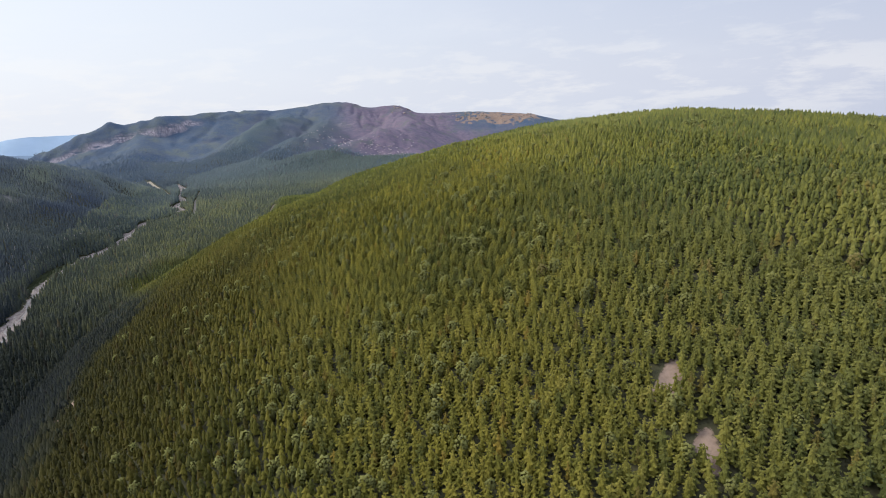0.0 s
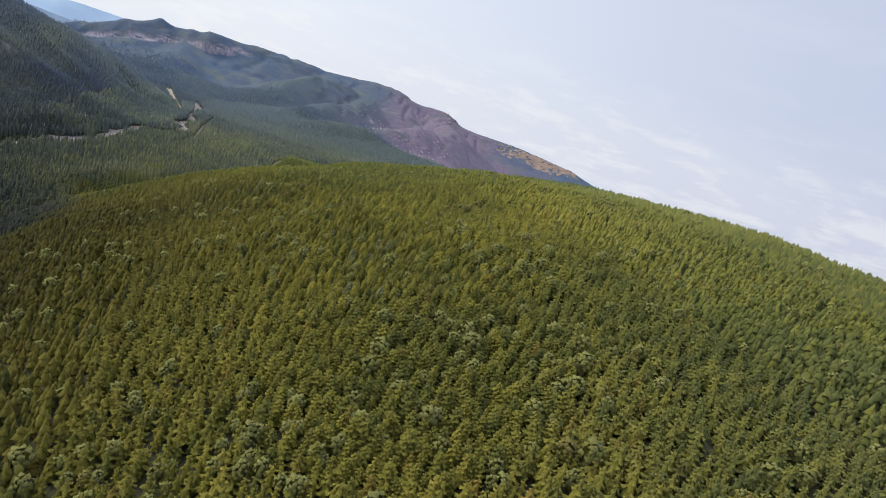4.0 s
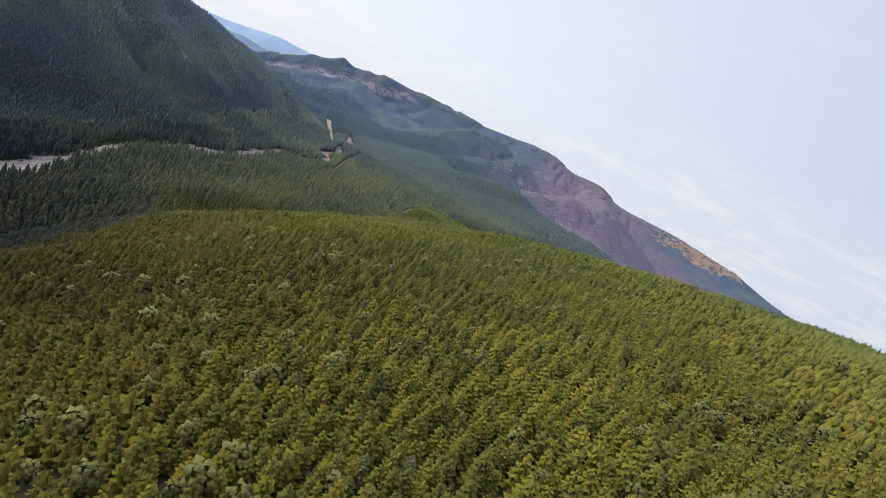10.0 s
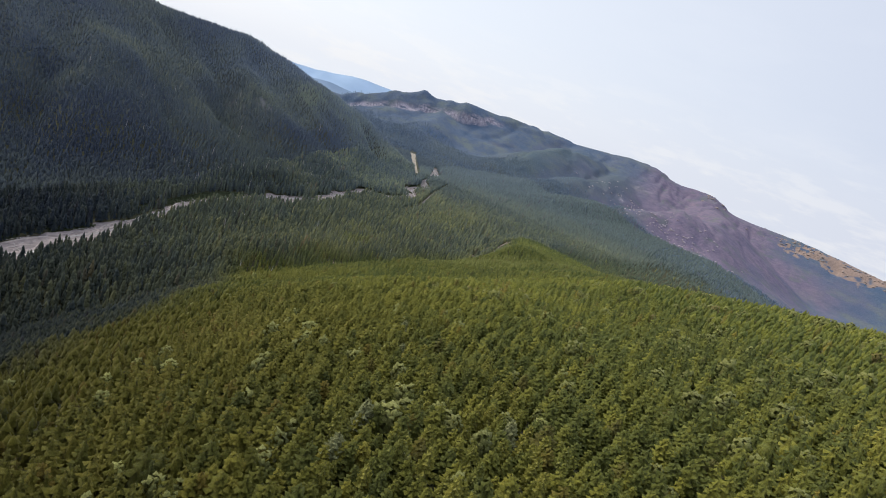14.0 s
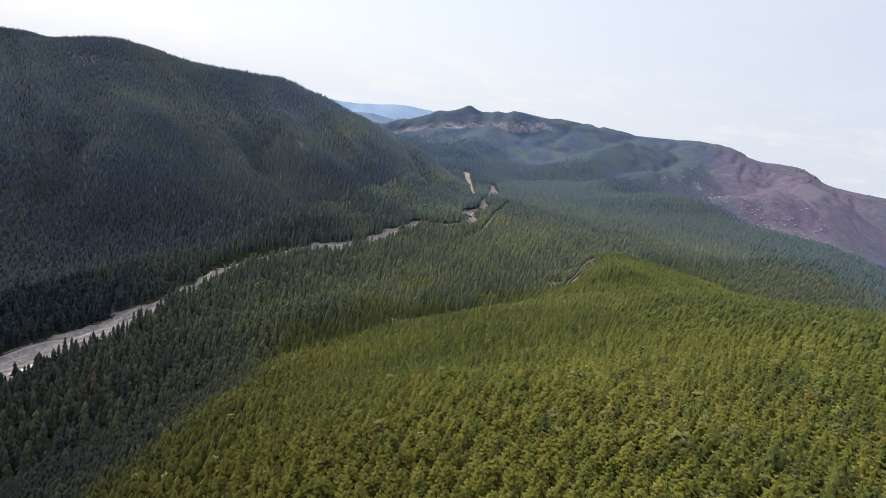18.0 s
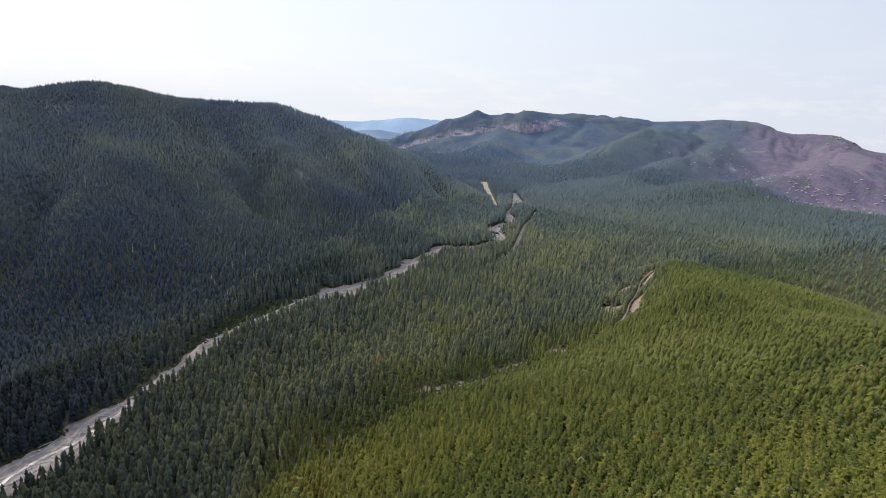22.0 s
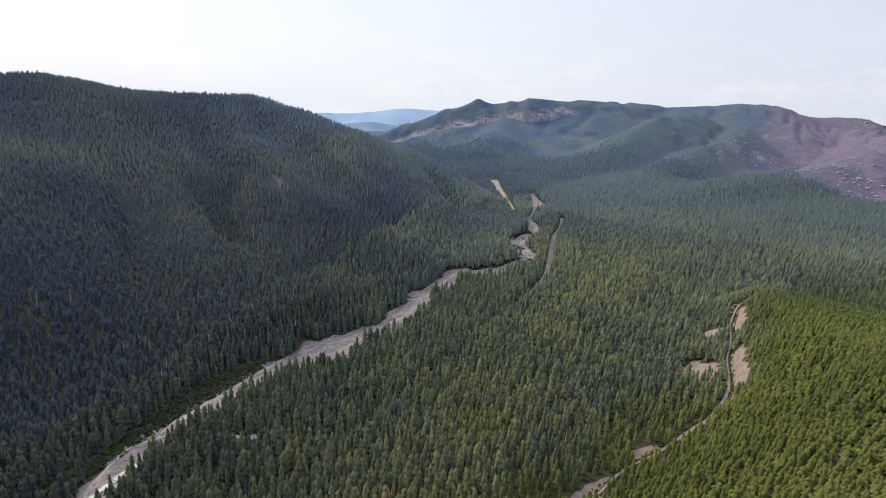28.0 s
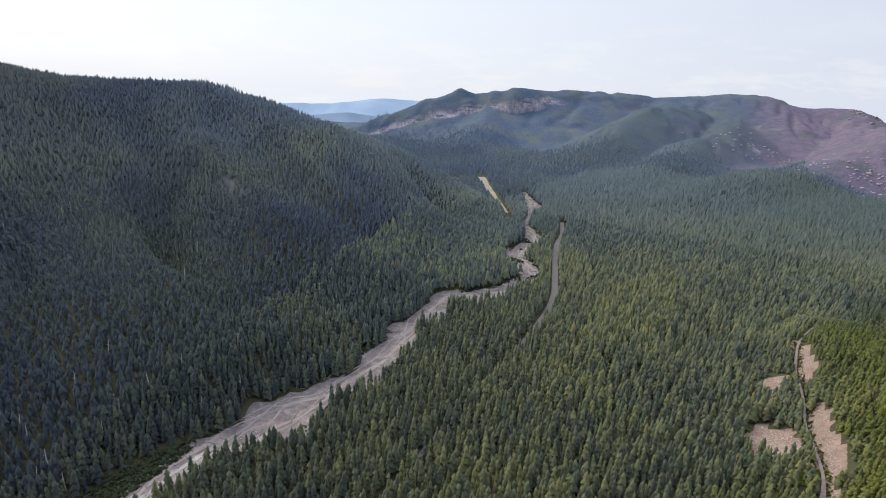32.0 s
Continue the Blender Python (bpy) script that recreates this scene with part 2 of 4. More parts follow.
def flat_parts(x, y):
    """How far the ground is levelled for the river and the tracks, 0 to 1."""
    out = np.zeros(np.shape(x))
    for line, edge in ((RIVER, 14), (ROAD_VALLEY, 6), (ROAD_SLOPE, 6), (AIRSTRIP, 10)):
        d, half = near(x, y, line)
        out = np.maximum(out, np.clip(1 - (d - half) / edge, 0, 1))
    return out


def ground_height(x, y):
    x, y = np.asarray(x, float), np.asarray(y, float)
    z = valley_floor(x, y) + 2.0 * rough(x, y, 120, 3, 5)
    z = smooth_max(z, np.maximum(hill(x, y), -80) + 4 * rough(x, y, 150, 4, 11), 14) + hill_relief(x, y)
    left = ridge(x, y, LEFT_CREST, np.interp(y, [1250, 1450, 1600, 1760], [0.33, 0.42, 0.52, 0.58]), 90)
    ribs = rough(y + 0.22 * x, 0.16 * x, 150, 4, 21)
    gullies = np.clip(0.28 - np.abs(rough(y + 0.3 * x + 40, 0.12 * x, 260, 3, 23)), 0, 1)
    climb = np.clip((left - 5) / 60, 0, 1) * np.clip(near(x, y, LEFT_CREST)[0] / 170, 0.12, 1)
    z = smooth_max(z, left + 7 * rough(x, y, 160, 4, 27) + (20 * ribs - 105 * gullies) * climb, 18)
    for line in RAVINES:
        d, depth = near(x, y, line)
        z = z - depth * np.exp(-(d / 32) ** 2)
    far = ridge(x, y, RANGE_CREST, 0.34, 60)
    for line in SPURS:
        far = smooth_max(far, ridge(x, y, line, 0.52, 50), 12)
    cut = np.abs(rough(x * 1.2 + 0.2 * y, y * 0.45, 240, 4, 45))
    far = far + (11 * rough(x, y, 300, 3, 41) - 42 * np.clip(0.32 - cut, 0, 1)) * np.clip((far - 25) / 90, 0, 1) * np.clip((4380 - y) / 160, 0.25, 1)
    far = far + 5 * rough(x, y, 110, 3, 47) * np.clip((far - 120) / 80, 0, 1)
    z = smooth_max(z, far, 20)
    # the river keeps to the valley floor
    d = near(x, y, RIVER)[0]
    w = np.clip((d - 26) / 70, 0, 1)
    w = w * w * (3 - 2 * w)
    z = np.minimum(z, (valley_floor(x, y) + 1.0 * rough(x, y, 120, 3, 5)) * (1 - w) + (z + 60 * w) * w)
    level = flat_parts(x, y)
    return z - level * 1.6


def glide_line(line, step):
    """A smooth curve through a line of x, y, half width: the run along it, x, y, half width."""
    line = np.array(line, float)
    run = np.concatenate([[0], np.cumsum(np.hypot(*np.diff(line[:, :2], axis=0).T))])
    s = np.arange(0, run[-1], step)
    i = np.clip(np.searchsorted(run, s, side="right") - 1, 0, len(run) - 2)
    h = run[i + 1] - run[i]
    t = (s - run[i]) / h
    out = [s]
    for k in range(3):
        m = np.gradient(line[:, k], run)
        out.append((2 * t ** 3 - 3 * t ** 2 + 1) * line[i, k] + (t ** 3 - 2 * t ** 2 + t) * h * m[i] + (-2 * t ** 3 + 3 * t ** 2) * line[i + 1, k] + (t ** 3 - t ** 2) * h * m[i + 1])
    return out


def banks(s, half, ragged, seed):
    """How far a band reaches to its left and right: uneven, with coves and points."""
    left = half * np.clip(1 + ragged * rough(s, s * 0 + seed, 34, 4, seed), 0.3, 2.2)
    right = half * np.clip(1 + ragged * rough(s, s * 0 + seed + 50, 34, 4, seed + 9), 0.3, 2.2)
    return left, right


RIVER_RAGGED, RIVER_SEED = 0.62, 3


def in_river(x, y, extra):
    """Whether a place lies on the gravel between the uneven banks."""
    out = np.zeros(np.shape(x), bool)
    close = np.nonzero(near(x, y, RIVER)[0] < 62)[0]
    s, cx, cy, half = glide_line(RIVER, 8.0)
    left, right = banks(s, half, RIVER_RAGGED, RIVER_SEED)
    px, py = x[close], y[close]
    d, ax, ay, tx, ty, lw, rw = near(px, py, np.stack([cx, cy, cx, cy, np.gradient(cx), np.gradient(cy), left, right], 1))
    side = tx * (py - ay) - ty * (px - ax)
    # seen along the run, the strip lays its first edge to the right
    out[close] = d < np.where(side < 0, lw, rw) + extra
    return out


def materials_mask(x, y, lines):
    out = np.zeros(np.shape(x), bool)
    for line, extra in lines:
        d, half = near(x, y, line)
        out |= d < half + extra
    return out


def in_clearing(x, y, extra=0.0):
    out = np.zeros(np.shape(x), bool)
    for cx, cy, a, b, turn in CLEARINGS:
        c, s = math.cos(radians(turn)), math.sin(radians(turn))
        u, v = (x - cx) * c + (y - cy) * s, -(x - cx) * s + (y - cy) * c
        room = min(extra, 0.15 * a)
        out |= (u / (a + room)) ** 2 + (v / (b + room)) ** 2 < 1 + 0.8 * rough(x, y, 13, 4, 71)
    return out


# ---- materials ----


def material(name):
    mat = bpy.data.materials.new(name)
    mat.use_nodes = True
    return mat, Nodes(mat.node_tree)


def finish(n, colour, roughness=0.9, height=None, distance=0.3, strength=0.5, metallic=0.0, specular=0.3, sheen=0.0):
    shader = n.add("ShaderNodeBsdfPrincipled", Base_Color=colour if isinstance(colour, bpy.types.NodeSocket) else (*colour, 1), Roughness=roughness, Metallic=metallic)
    shader.inputs["Specular IOR Level"].default_value = specular
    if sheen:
        # blue-tinted sheen on the needles, standing in for haze
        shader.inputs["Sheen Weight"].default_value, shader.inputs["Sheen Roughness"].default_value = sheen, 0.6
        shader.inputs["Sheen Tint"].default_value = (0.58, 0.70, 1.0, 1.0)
    if height is not None:
        n.tree.links.new(n.add("ShaderNodeBump", Strength=strength, Distance=distance, Height=height).outputs[0], shader.inputs["Normal"])
    n.add("ShaderNodeOutputMaterial", Surface=shader.outputs[0])


def ground_material():
    mat, n = material("forest_ground")
    place = n.add("ShaderNodeNewGeometry").outputs["Position"]
    cover = n.add("ShaderNodeVertexColor", {"layer_name": "cover"}).outputs[0]
    part = n.add("ShaderNodeSeparateColor", Color=cover)
    fine, broad = n.noise(place, 0.25, 5), n.noise(place, 0.02, 4)
    lands = n.add("ShaderNodeSeparateColor", Color=n.add("ShaderNodeVertexColor", {"layer_name": "upland"}).outputs[0])
    away = lands.outputs[0]
    floor = n.mix(broad, (0.050, 0.049, 0.029), (0.080, 0.077, 0.041))
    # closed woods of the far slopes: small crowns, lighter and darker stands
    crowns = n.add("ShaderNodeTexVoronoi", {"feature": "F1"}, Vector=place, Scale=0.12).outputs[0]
    # the blue of distance haze is mixed into these stand colours
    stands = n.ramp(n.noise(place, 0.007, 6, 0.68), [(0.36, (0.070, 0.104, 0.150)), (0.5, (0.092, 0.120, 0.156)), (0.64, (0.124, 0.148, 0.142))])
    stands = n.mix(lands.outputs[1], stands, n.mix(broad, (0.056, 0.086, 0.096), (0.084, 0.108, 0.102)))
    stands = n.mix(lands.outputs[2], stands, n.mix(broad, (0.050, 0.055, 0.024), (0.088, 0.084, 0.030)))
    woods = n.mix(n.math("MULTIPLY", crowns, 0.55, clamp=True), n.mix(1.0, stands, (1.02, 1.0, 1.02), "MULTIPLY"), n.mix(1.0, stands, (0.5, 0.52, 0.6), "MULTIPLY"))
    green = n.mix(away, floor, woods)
    burnt = n.mix(n.ramp(n.noise(place, 0.03, 6, 0.75), [(0.3, (0, 0, 0)), (0.7, (1, 1, 1))]), (0.092, 0.080, 0.116), (0.205, 0.150, 0.186))
    burnt = n.mix(n.ramp(n.noise(place, 0.011, 5, 0.7), [(0.52, (0, 0, 0)), (0.66, (1, 1, 1))]), burnt, (0.120, 0.120, 0.116))
    upright = n.add("ShaderNodeVectorMath", {"operation": "MULTIPLY"}, i0=place, i1=(1.0, 1.0, 0.12)).outputs[0]
    rock = n.mix(n.ramp(n.noise(upright, 0.09, 6, 0.65), [(0.35, (0, 0, 0)), (0.65, (1, 1, 1))]), (0.165, 0.150, 0.172), (0.46, 0.405, 0.415))
    soil = n.mix(n.ramp(n.noise(place, 0.12, 6, 0.7), [(0.3, (0, 0, 0)), (0.7, (1, 1, 1))]), (0.165, 0.118, 0.092), (0.310, 0.228, 0.180))
    colour = n.mix(part.outputs[1], green, burnt)
    # ledges with trees along the cliffs
    layers = n.add("ShaderNodeVectorMath", {"operation": "MULTIPLY"}, i0=place, i1=(0.16, 0.16, 1.0)).outputs[0]
    bare_rock = n.ramp(n.noise(layers, 0.085, 5, 0.6), [(0.36, (0.15, 0.15, 0.15)), (0.47, (1, 1, 1))])
    colour = n.mix(n.math("MULTIPLY", part.outputs[0], bare_rock), colour, rock)
    edge = n.math("ADD", part.outputs[2], n.math("MULTIPLY", n.math("SUBTRACT", n.noise(place, 0.45, 4, 0.7), 0.5), 0.7))
    colour = n.mix(n.ramp(edge, [(0.42, (0, 0, 0)), (0.56, (1, 1, 1))]), colour, soil)
    finish(n, colour, 0.95, n.math("ADD", fine, n.math("MULTIPLY", n.math("MULTIPLY", crowns, away), -1.6)), 2.0, 0.5, specular=0.05)
    return mat


def foliage_material(name, sheen, dark=0.68, light=1.22):
    mat, n = material(name)
    place = n.add("ShaderNodeNewGeometry").outputs["Position"]
    tint = n.add("ShaderNodeVertexColor", {"layer_name": "tint"}).outputs[0]
    fine = n.noise(place, 2.2, 4, 0.7)
    colour = n.mix(n.ramp(fine, [(0.35, (0, 0, 0)), (0.68, (1, 1, 1))]), n.mix(1.0, tint, (dark, dark, dark), "MULTIPLY"), n.mix(1.0, tint, (light, light, light), "MULTIPLY"))
    finish(n, colour, 0.9, fine, 0.5, 0.7, specular=0.08, sheen=sheen)
    return mat


def gravel_material():
    mat, n = material("river_gravel")
    place = n.add("ShaderNodeNewGeometry").outputs["Position"]
    fine, broad = n.noise(place, 0.8, 6, 0.7), n.noise(place, 0.09, 6, 0.7)
    colour = n.ramp(broad, [(0.32, (0.095, 0.080, 0.080)), (0.48, (0.180, 0.152, 0.146)), (0.66, (0.315, 0.262, 0.236))])
    streaks = n.ramp(n.noise(place, 0.3, 5, 0.75), [(0.42, (0, 0, 0)), (0.6, (1, 1, 1))])
    colour = n.mix(n.math("MULTIPLY", streaks, 0.55), colour, (0.10, 0.088, 0.090))
    colour = n.mix(n.math("MULTIPLY", fine, 0.4), colour, (0.18, 0.155, 0.14))
    finish(n, colour, 0.95, fine, 0.4, 0.6, specular=0.1)
    return mat


def plain_material(name, dark, light, scale, roughness=0.9, distance=0.2, metallic=0.0):
    mat, n = material(name)
    place = n.add("ShaderNodeNewGeometry").outputs["Position"]
    fine = n.noise(place, scale, 5, 0.6)
    colour = n.mix(n.ramp(fine, [(0.3, (0, 0, 0)), (0.7, (1, 1, 1))]), dark, light)
    finish(n, colour, roughness, fine, distance, 0.5, metallic, 0.2)
    return mat


GROUND, GRAVEL = ground_material(), gravel_material()
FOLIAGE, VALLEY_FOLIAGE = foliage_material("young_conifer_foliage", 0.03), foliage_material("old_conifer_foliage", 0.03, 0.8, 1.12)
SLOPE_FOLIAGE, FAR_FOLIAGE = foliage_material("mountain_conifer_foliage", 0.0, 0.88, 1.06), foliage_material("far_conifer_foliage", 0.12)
TRACK = plain_material("gravel_track", (0.15, 0.135, 0.12), (0.24, 0.215, 0.195), 0.6)
SLOPE_TRACK = plain_material("soil_track", (0.17, 0.135, 0.115), (0.27, 0.22, 0.185), 0.5)
GRASS = plain_material("dry_grass", (0.21, 0.18, 0.135), (0.34, 0.295, 0.225), 0.08)
WATER = plain_material("river_water", (0.15, 0.14, 0.135), (0.22, 0.205, 0.195), 0.3, 0.3, 0.05)
BARK = plain_material("bark", (0.06, 0.045, 0.035), (0.14, 0.11, 0.09), 3.0)

# ---- ground ----


def mesh_object(name, verts, faces, mat, parent=None):
    """One mesh object out of arrays; all faces have the same number of corners."""
    verts, faces = np.asarray(verts, np.float32), np.asarray(faces, np.int32)
    mesh = bpy.data.meshes.new(name)
    mesh.vertices.add(len(verts))
    mesh.vertices.foreach_set("co", verts.ravel())
    corners = faces.shape[1]
    mesh.loops.add(faces.size)
    mesh.loops.foreach_set("vertex_index", faces.ravel())
    mesh.polygons.add(len(faces))
    mesh.polygons.foreach_set("loop_start", np.arange(0, faces.size, corners, dtype=np.int32))
    mesh.update(calc_edges=True)
    mesh.materials.append(mat)
    ob = new(name, mesh)
    ob.parent = parent
    return ob


def paint(ob, layer, colours):
    attribute = ob.data.color_attributes.new(layer, "FLOAT_COLOR", "POINT")
    full = np.ones((len(colours), 4), np.float32)
    full[:, :3] = colours
    attribute.data.foreach_set("color", full.ravel())


def smooth(ob):
    ob.data.polygons.foreach_set("use_smooth", np.ones(len(ob.data.polygons), bool))


def steps(*runs):
    out = []
    for a, b, s in runs:
        out += list(np.arange(a, b, s))
    return np.array(out + [runs[-1][1]], float)


def grid_faces(rows, cols):
    i = (np.arange(rows - 1)[:, None] * cols + np.arange(cols - 1)[None, :]).ravel()
    return np.stack([i, i + 1, i + cols + 1, i + cols], 1)


def outlying(x, y):
    """The woods that run on round the hill and down the valley."""
    u, v = x + 34 * rough(x, y, 70, 3, 151), y + 16 * rough(x, y, 60, 3, 153)
    return ((u > 400 - 0.16 * y + 60 * (y < 700)) | (v < 48) | ((u < -670) & (v < 625)) | ((u < -280) & (v < 150)) | ((u < -380) & (v < 225))) & (x < 700 + 0.3 * y)


gx = steps((-5000, -2500, 80), (-2500, -1600, 12), (-1600, -1300, 16), (-1300, -555, 8.5), (-555, -450, 3.0), (-450, 450, 8.5), (450, 1200, 30), (1200, 5000, 120))
gy = steps((-1500, 100, 80), (100, 1180, 8.5), (1180, 1560, 4.0), (1560, 2000, 8.5), (2000, 3000, 16), (3000, 4900, 22))
GX, GY = np.meshgrid(gx, gy)
GZ = ground_height(GX, GY)
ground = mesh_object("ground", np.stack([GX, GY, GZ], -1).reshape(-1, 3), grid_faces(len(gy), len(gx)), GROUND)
smooth(ground)
slope = np.hypot(*np.gradient(GZ, gy, gx))
wild = rough(GX, GY, 220, 4, 81)
d_crest, _, wall = near(GX, GY, RANGE_CREST)
cliffs = np.clip(1.35 - np.abs(d_crest - 119 - 22 * rough(GX, GY, 70, 3, 91)) / 15, 0, 1) * np.clip((wall - 22) / 25, 0, 1) * np.clip(1.15 + 0.9 * rough(GX, GY * 0.3, 45, 3, 93), 0, 1)
cliffs *= (GY < 4430)
streak = rough(GX * 1.0, GY * 0.28, 120, 4, 85)
burn = 0.85 * np.clip(1.8 * np.exp(-(((GX + 400) / 760) ** 2 + ((GY - 3800) / 850) ** 2)) + 1.1 * swell(GX, GY, -240, 2880, 300, 240) + 0.28 * streak + 0.22 * wild - 0.3, 0, 1) * np.clip((GY - 2500) / 250, 0, 1)
for line, reach in ((SPURS[0], 190), (SPURS[1], 170)):
    # spurs that the fire spared
    burn *= 1 - 0.85 * np.exp(-(near(GX, GY, line)[0] / reach) ** 2)
crag_zone = 0.8 * np.exp(-(((GX + 690) / 130) ** 2 + ((GY - 3420) / 160) ** 2)) + np.exp(-(((GX + 320) / 60) ** 2 + ((GY - 4370) / 60) ** 2)) + 0.5 * np.exp(-(((GX + 690) / 160) ** 2 + ((GY - 4000) / 250) ** 2))
cliffs = np.clip(cliffs + np.clip(rough(GX, GY * 0.7, 46, 3, 87) + 0.35 * crag_zone - 0.76, 0, 1) * 1.3 * np.clip(crag_zone * 2 - 0.4, 0, 1), 0, 1)
soil = in_clearing(GX, GY, 1.0).astype(float)
thin = cliffs.copy()
for cx, cy, a, b, amount in ((-1632, 1192, 52, 30, 0.6), (-1600, 1246, 26, 14, 0.5), (-1158, 1434, 30, 16, 0.45), (-1250, 1412, 18, 12, 0.4), (430, 4280, 340, 130, 0.7)):
    spot = np.clip(1.3 - ((GX - cx) / a) ** 2 - ((GY - cy) / b) ** 2 + 0.9 * rough(GX, GY, 24, 3, 89), 0, 1)
    if cx < 0:
        cliffs = np.maximum(cliffs, 0.32 * amount * spot)
    else:
        soil = np.maximum(soil, amount * spot)
    thin = np.maximum(thin, amount * spot)
paint(ground, "cover", np.stack([cliffs, burn, soil], -1).reshape(-1, 3))
# where the ground takes the haze-blued colour, partly on the near mountainside too
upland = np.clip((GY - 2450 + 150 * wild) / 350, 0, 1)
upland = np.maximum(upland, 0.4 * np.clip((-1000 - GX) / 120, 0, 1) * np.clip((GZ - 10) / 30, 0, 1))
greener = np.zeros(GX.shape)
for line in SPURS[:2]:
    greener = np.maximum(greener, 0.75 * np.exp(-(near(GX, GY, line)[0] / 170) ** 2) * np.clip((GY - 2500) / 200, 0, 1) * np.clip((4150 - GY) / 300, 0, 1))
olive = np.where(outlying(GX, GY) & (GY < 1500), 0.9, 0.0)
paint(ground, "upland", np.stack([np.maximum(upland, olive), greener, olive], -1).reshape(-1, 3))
tagged(ground, "forest floor of a river valley with steep mountainsides", "ground", kind="structure")


def ground_at(x, y):
    """The height of the ground's own mesh."""
    x, y = np.asarray(x, float), np.asarray(y, float)
    i = np.clip(np.searchsorted(gx, x) - 1, 0, len(gx) - 2)
    j = np.clip(np.searchsorted(gy, y) - 1, 0, len(gy) - 2)
    s, t = (x - gx[i]) / (gx[i + 1] - gx[i]), (y - gy[j]) / (gy[j + 1] - gy[j])
    return (GZ[j, i] * (1 - s) + GZ[j, i + 1] * s) * (1 - t) + (GZ[j + 1, i] * (1 - s) + GZ[j + 1, i + 1] * s) * t


def strip(name, line, mat, lift, across=7, step=4.0, ragged=0.0, crown=0.0, seed=0, even=0, lie=None):
    """A draped band along a line of x, y, half width."""
    s, x, y, half = glide_line(line, step)
    dx, dy = np.gradient(x), np.gradient(y)
    size = np.hypot(dx, dy)
    nx, ny = -dy / size, dx / size
    left, right = banks(s, half, ragged, seed)
    f = np.linspace(-1, 1, across)
    off = np.where(f[None, :] < 0, f[None, :] * left[:, None], f[None, :] * right[:, None])
    px, py = x[:, None] + nx[:, None] * off, y[:, None] + ny[:, None] * off
    pz = ground_at(px, py) + lift + crown * rough(px, py, 18, 3, (seed if lie is None else lie) + 3)
    if even:
        # graded: level across, and without bumps along
        level = np.pad(ground_at(x, y), even, mode="edge")
        level = np.convolve(level, np.ones(2 * even + 1) / (2 * even + 1), mode="valid")
        pz = np.repeat((level + lift)[:, None], across, axis=1)
    ob = mesh_object(name, np.stack([px, py, pz], -1).reshape(-1, 3), grid_faces(len(s), across), mat)
    smooth(ob)
    return ob


tagged(strip("riverbed", RIVER, GRAVEL, 0.7, 17, 2.5, RIVER_RAGGED, 0.25, RIVER_SEED), "wide pale gravel riverbed winding along the valley floor", "riverbed", kind="structure")
tagged(strip("road", ROAD_VALLEY, TRACK, 1.3, 5, 4.0, 0.1, 0, 13, 5), "straight grey forest road through the trees", "road", kind="structure")
tagged(strip("road", ROAD_SLOPE, SLOPE_TRACK, 1.5, 5, 3.0, 0.35, 0, 23, 5), "winding grey gravel road past bare clearings", "road", kind="structure")
tagged(strip("airstrip", AIRSTRIP, GRASS, 1.0, 7, 5.0, 0.12, 0, 33), "long yellow dry grass airstrip cut into the forest", "airstrip", kind="structure")

# ---- forest ----


def conifer(tiers, sides, seed, slim=1.0, trunk=True, blunt=0.75, low=0.10, jag=0.33):
    """A unit conifer, one metre high: skirts of drooping boughs with ragged rims on a thin trunk. Returns verts and triangles."""
    rnd = random.Random(seed)
    verts, faces = [], []
    if trunk:
        verts += [(0.018 * math.cos(a), 0.018 * math.sin(a), -0.06) for a in (0, 2.1, 4.2)] + [(0, 0, 0.7)]
        faces += [(0, 1, 3), (1, 2, 3), (2, 0, 3)]
    for k in range(tiers):
        a, b = k / tiers, (k + 1) / tiers
        rim = low + (1 - low) * a
        top = min(1.0, low + (1 - low) * (b + 0.75 / tiers))
        if k == tiers - 1:
            top = 1.0
        radius = 0.165 * slim * (1 - rim) ** blunt * (1.0 + 0.12 * rnd.uniform(-1, 1))
        base = len(verts)
        lean = (rnd.uniform(-0.012, 0.012), rnd.uniform(-0.012, 0.012))
        verts.append((lean[0], lean[1], top))
        turn = rnd.uniform(0, 6.28)
        for j in range(sides):
            r = radius * (0.92 + (jag if j % 2 else -jag)) * rnd.uniform(0.8, 1.2)
            ang = turn + 6.2832 * j / sides
            verts.append((r * math.cos(ang), r * math.sin(ang), rim + (0.0 if j % 2 else 0.45) * (top - rim) * 0.4 + rnd.uniform(-0.02, 0.02)))
        faces += [(base, base + 1 + j, base + 1 + (j + 1) % sides) for j in range(sides)]
    return np.array(verts, np.float32), np.array(faces, np.int32)


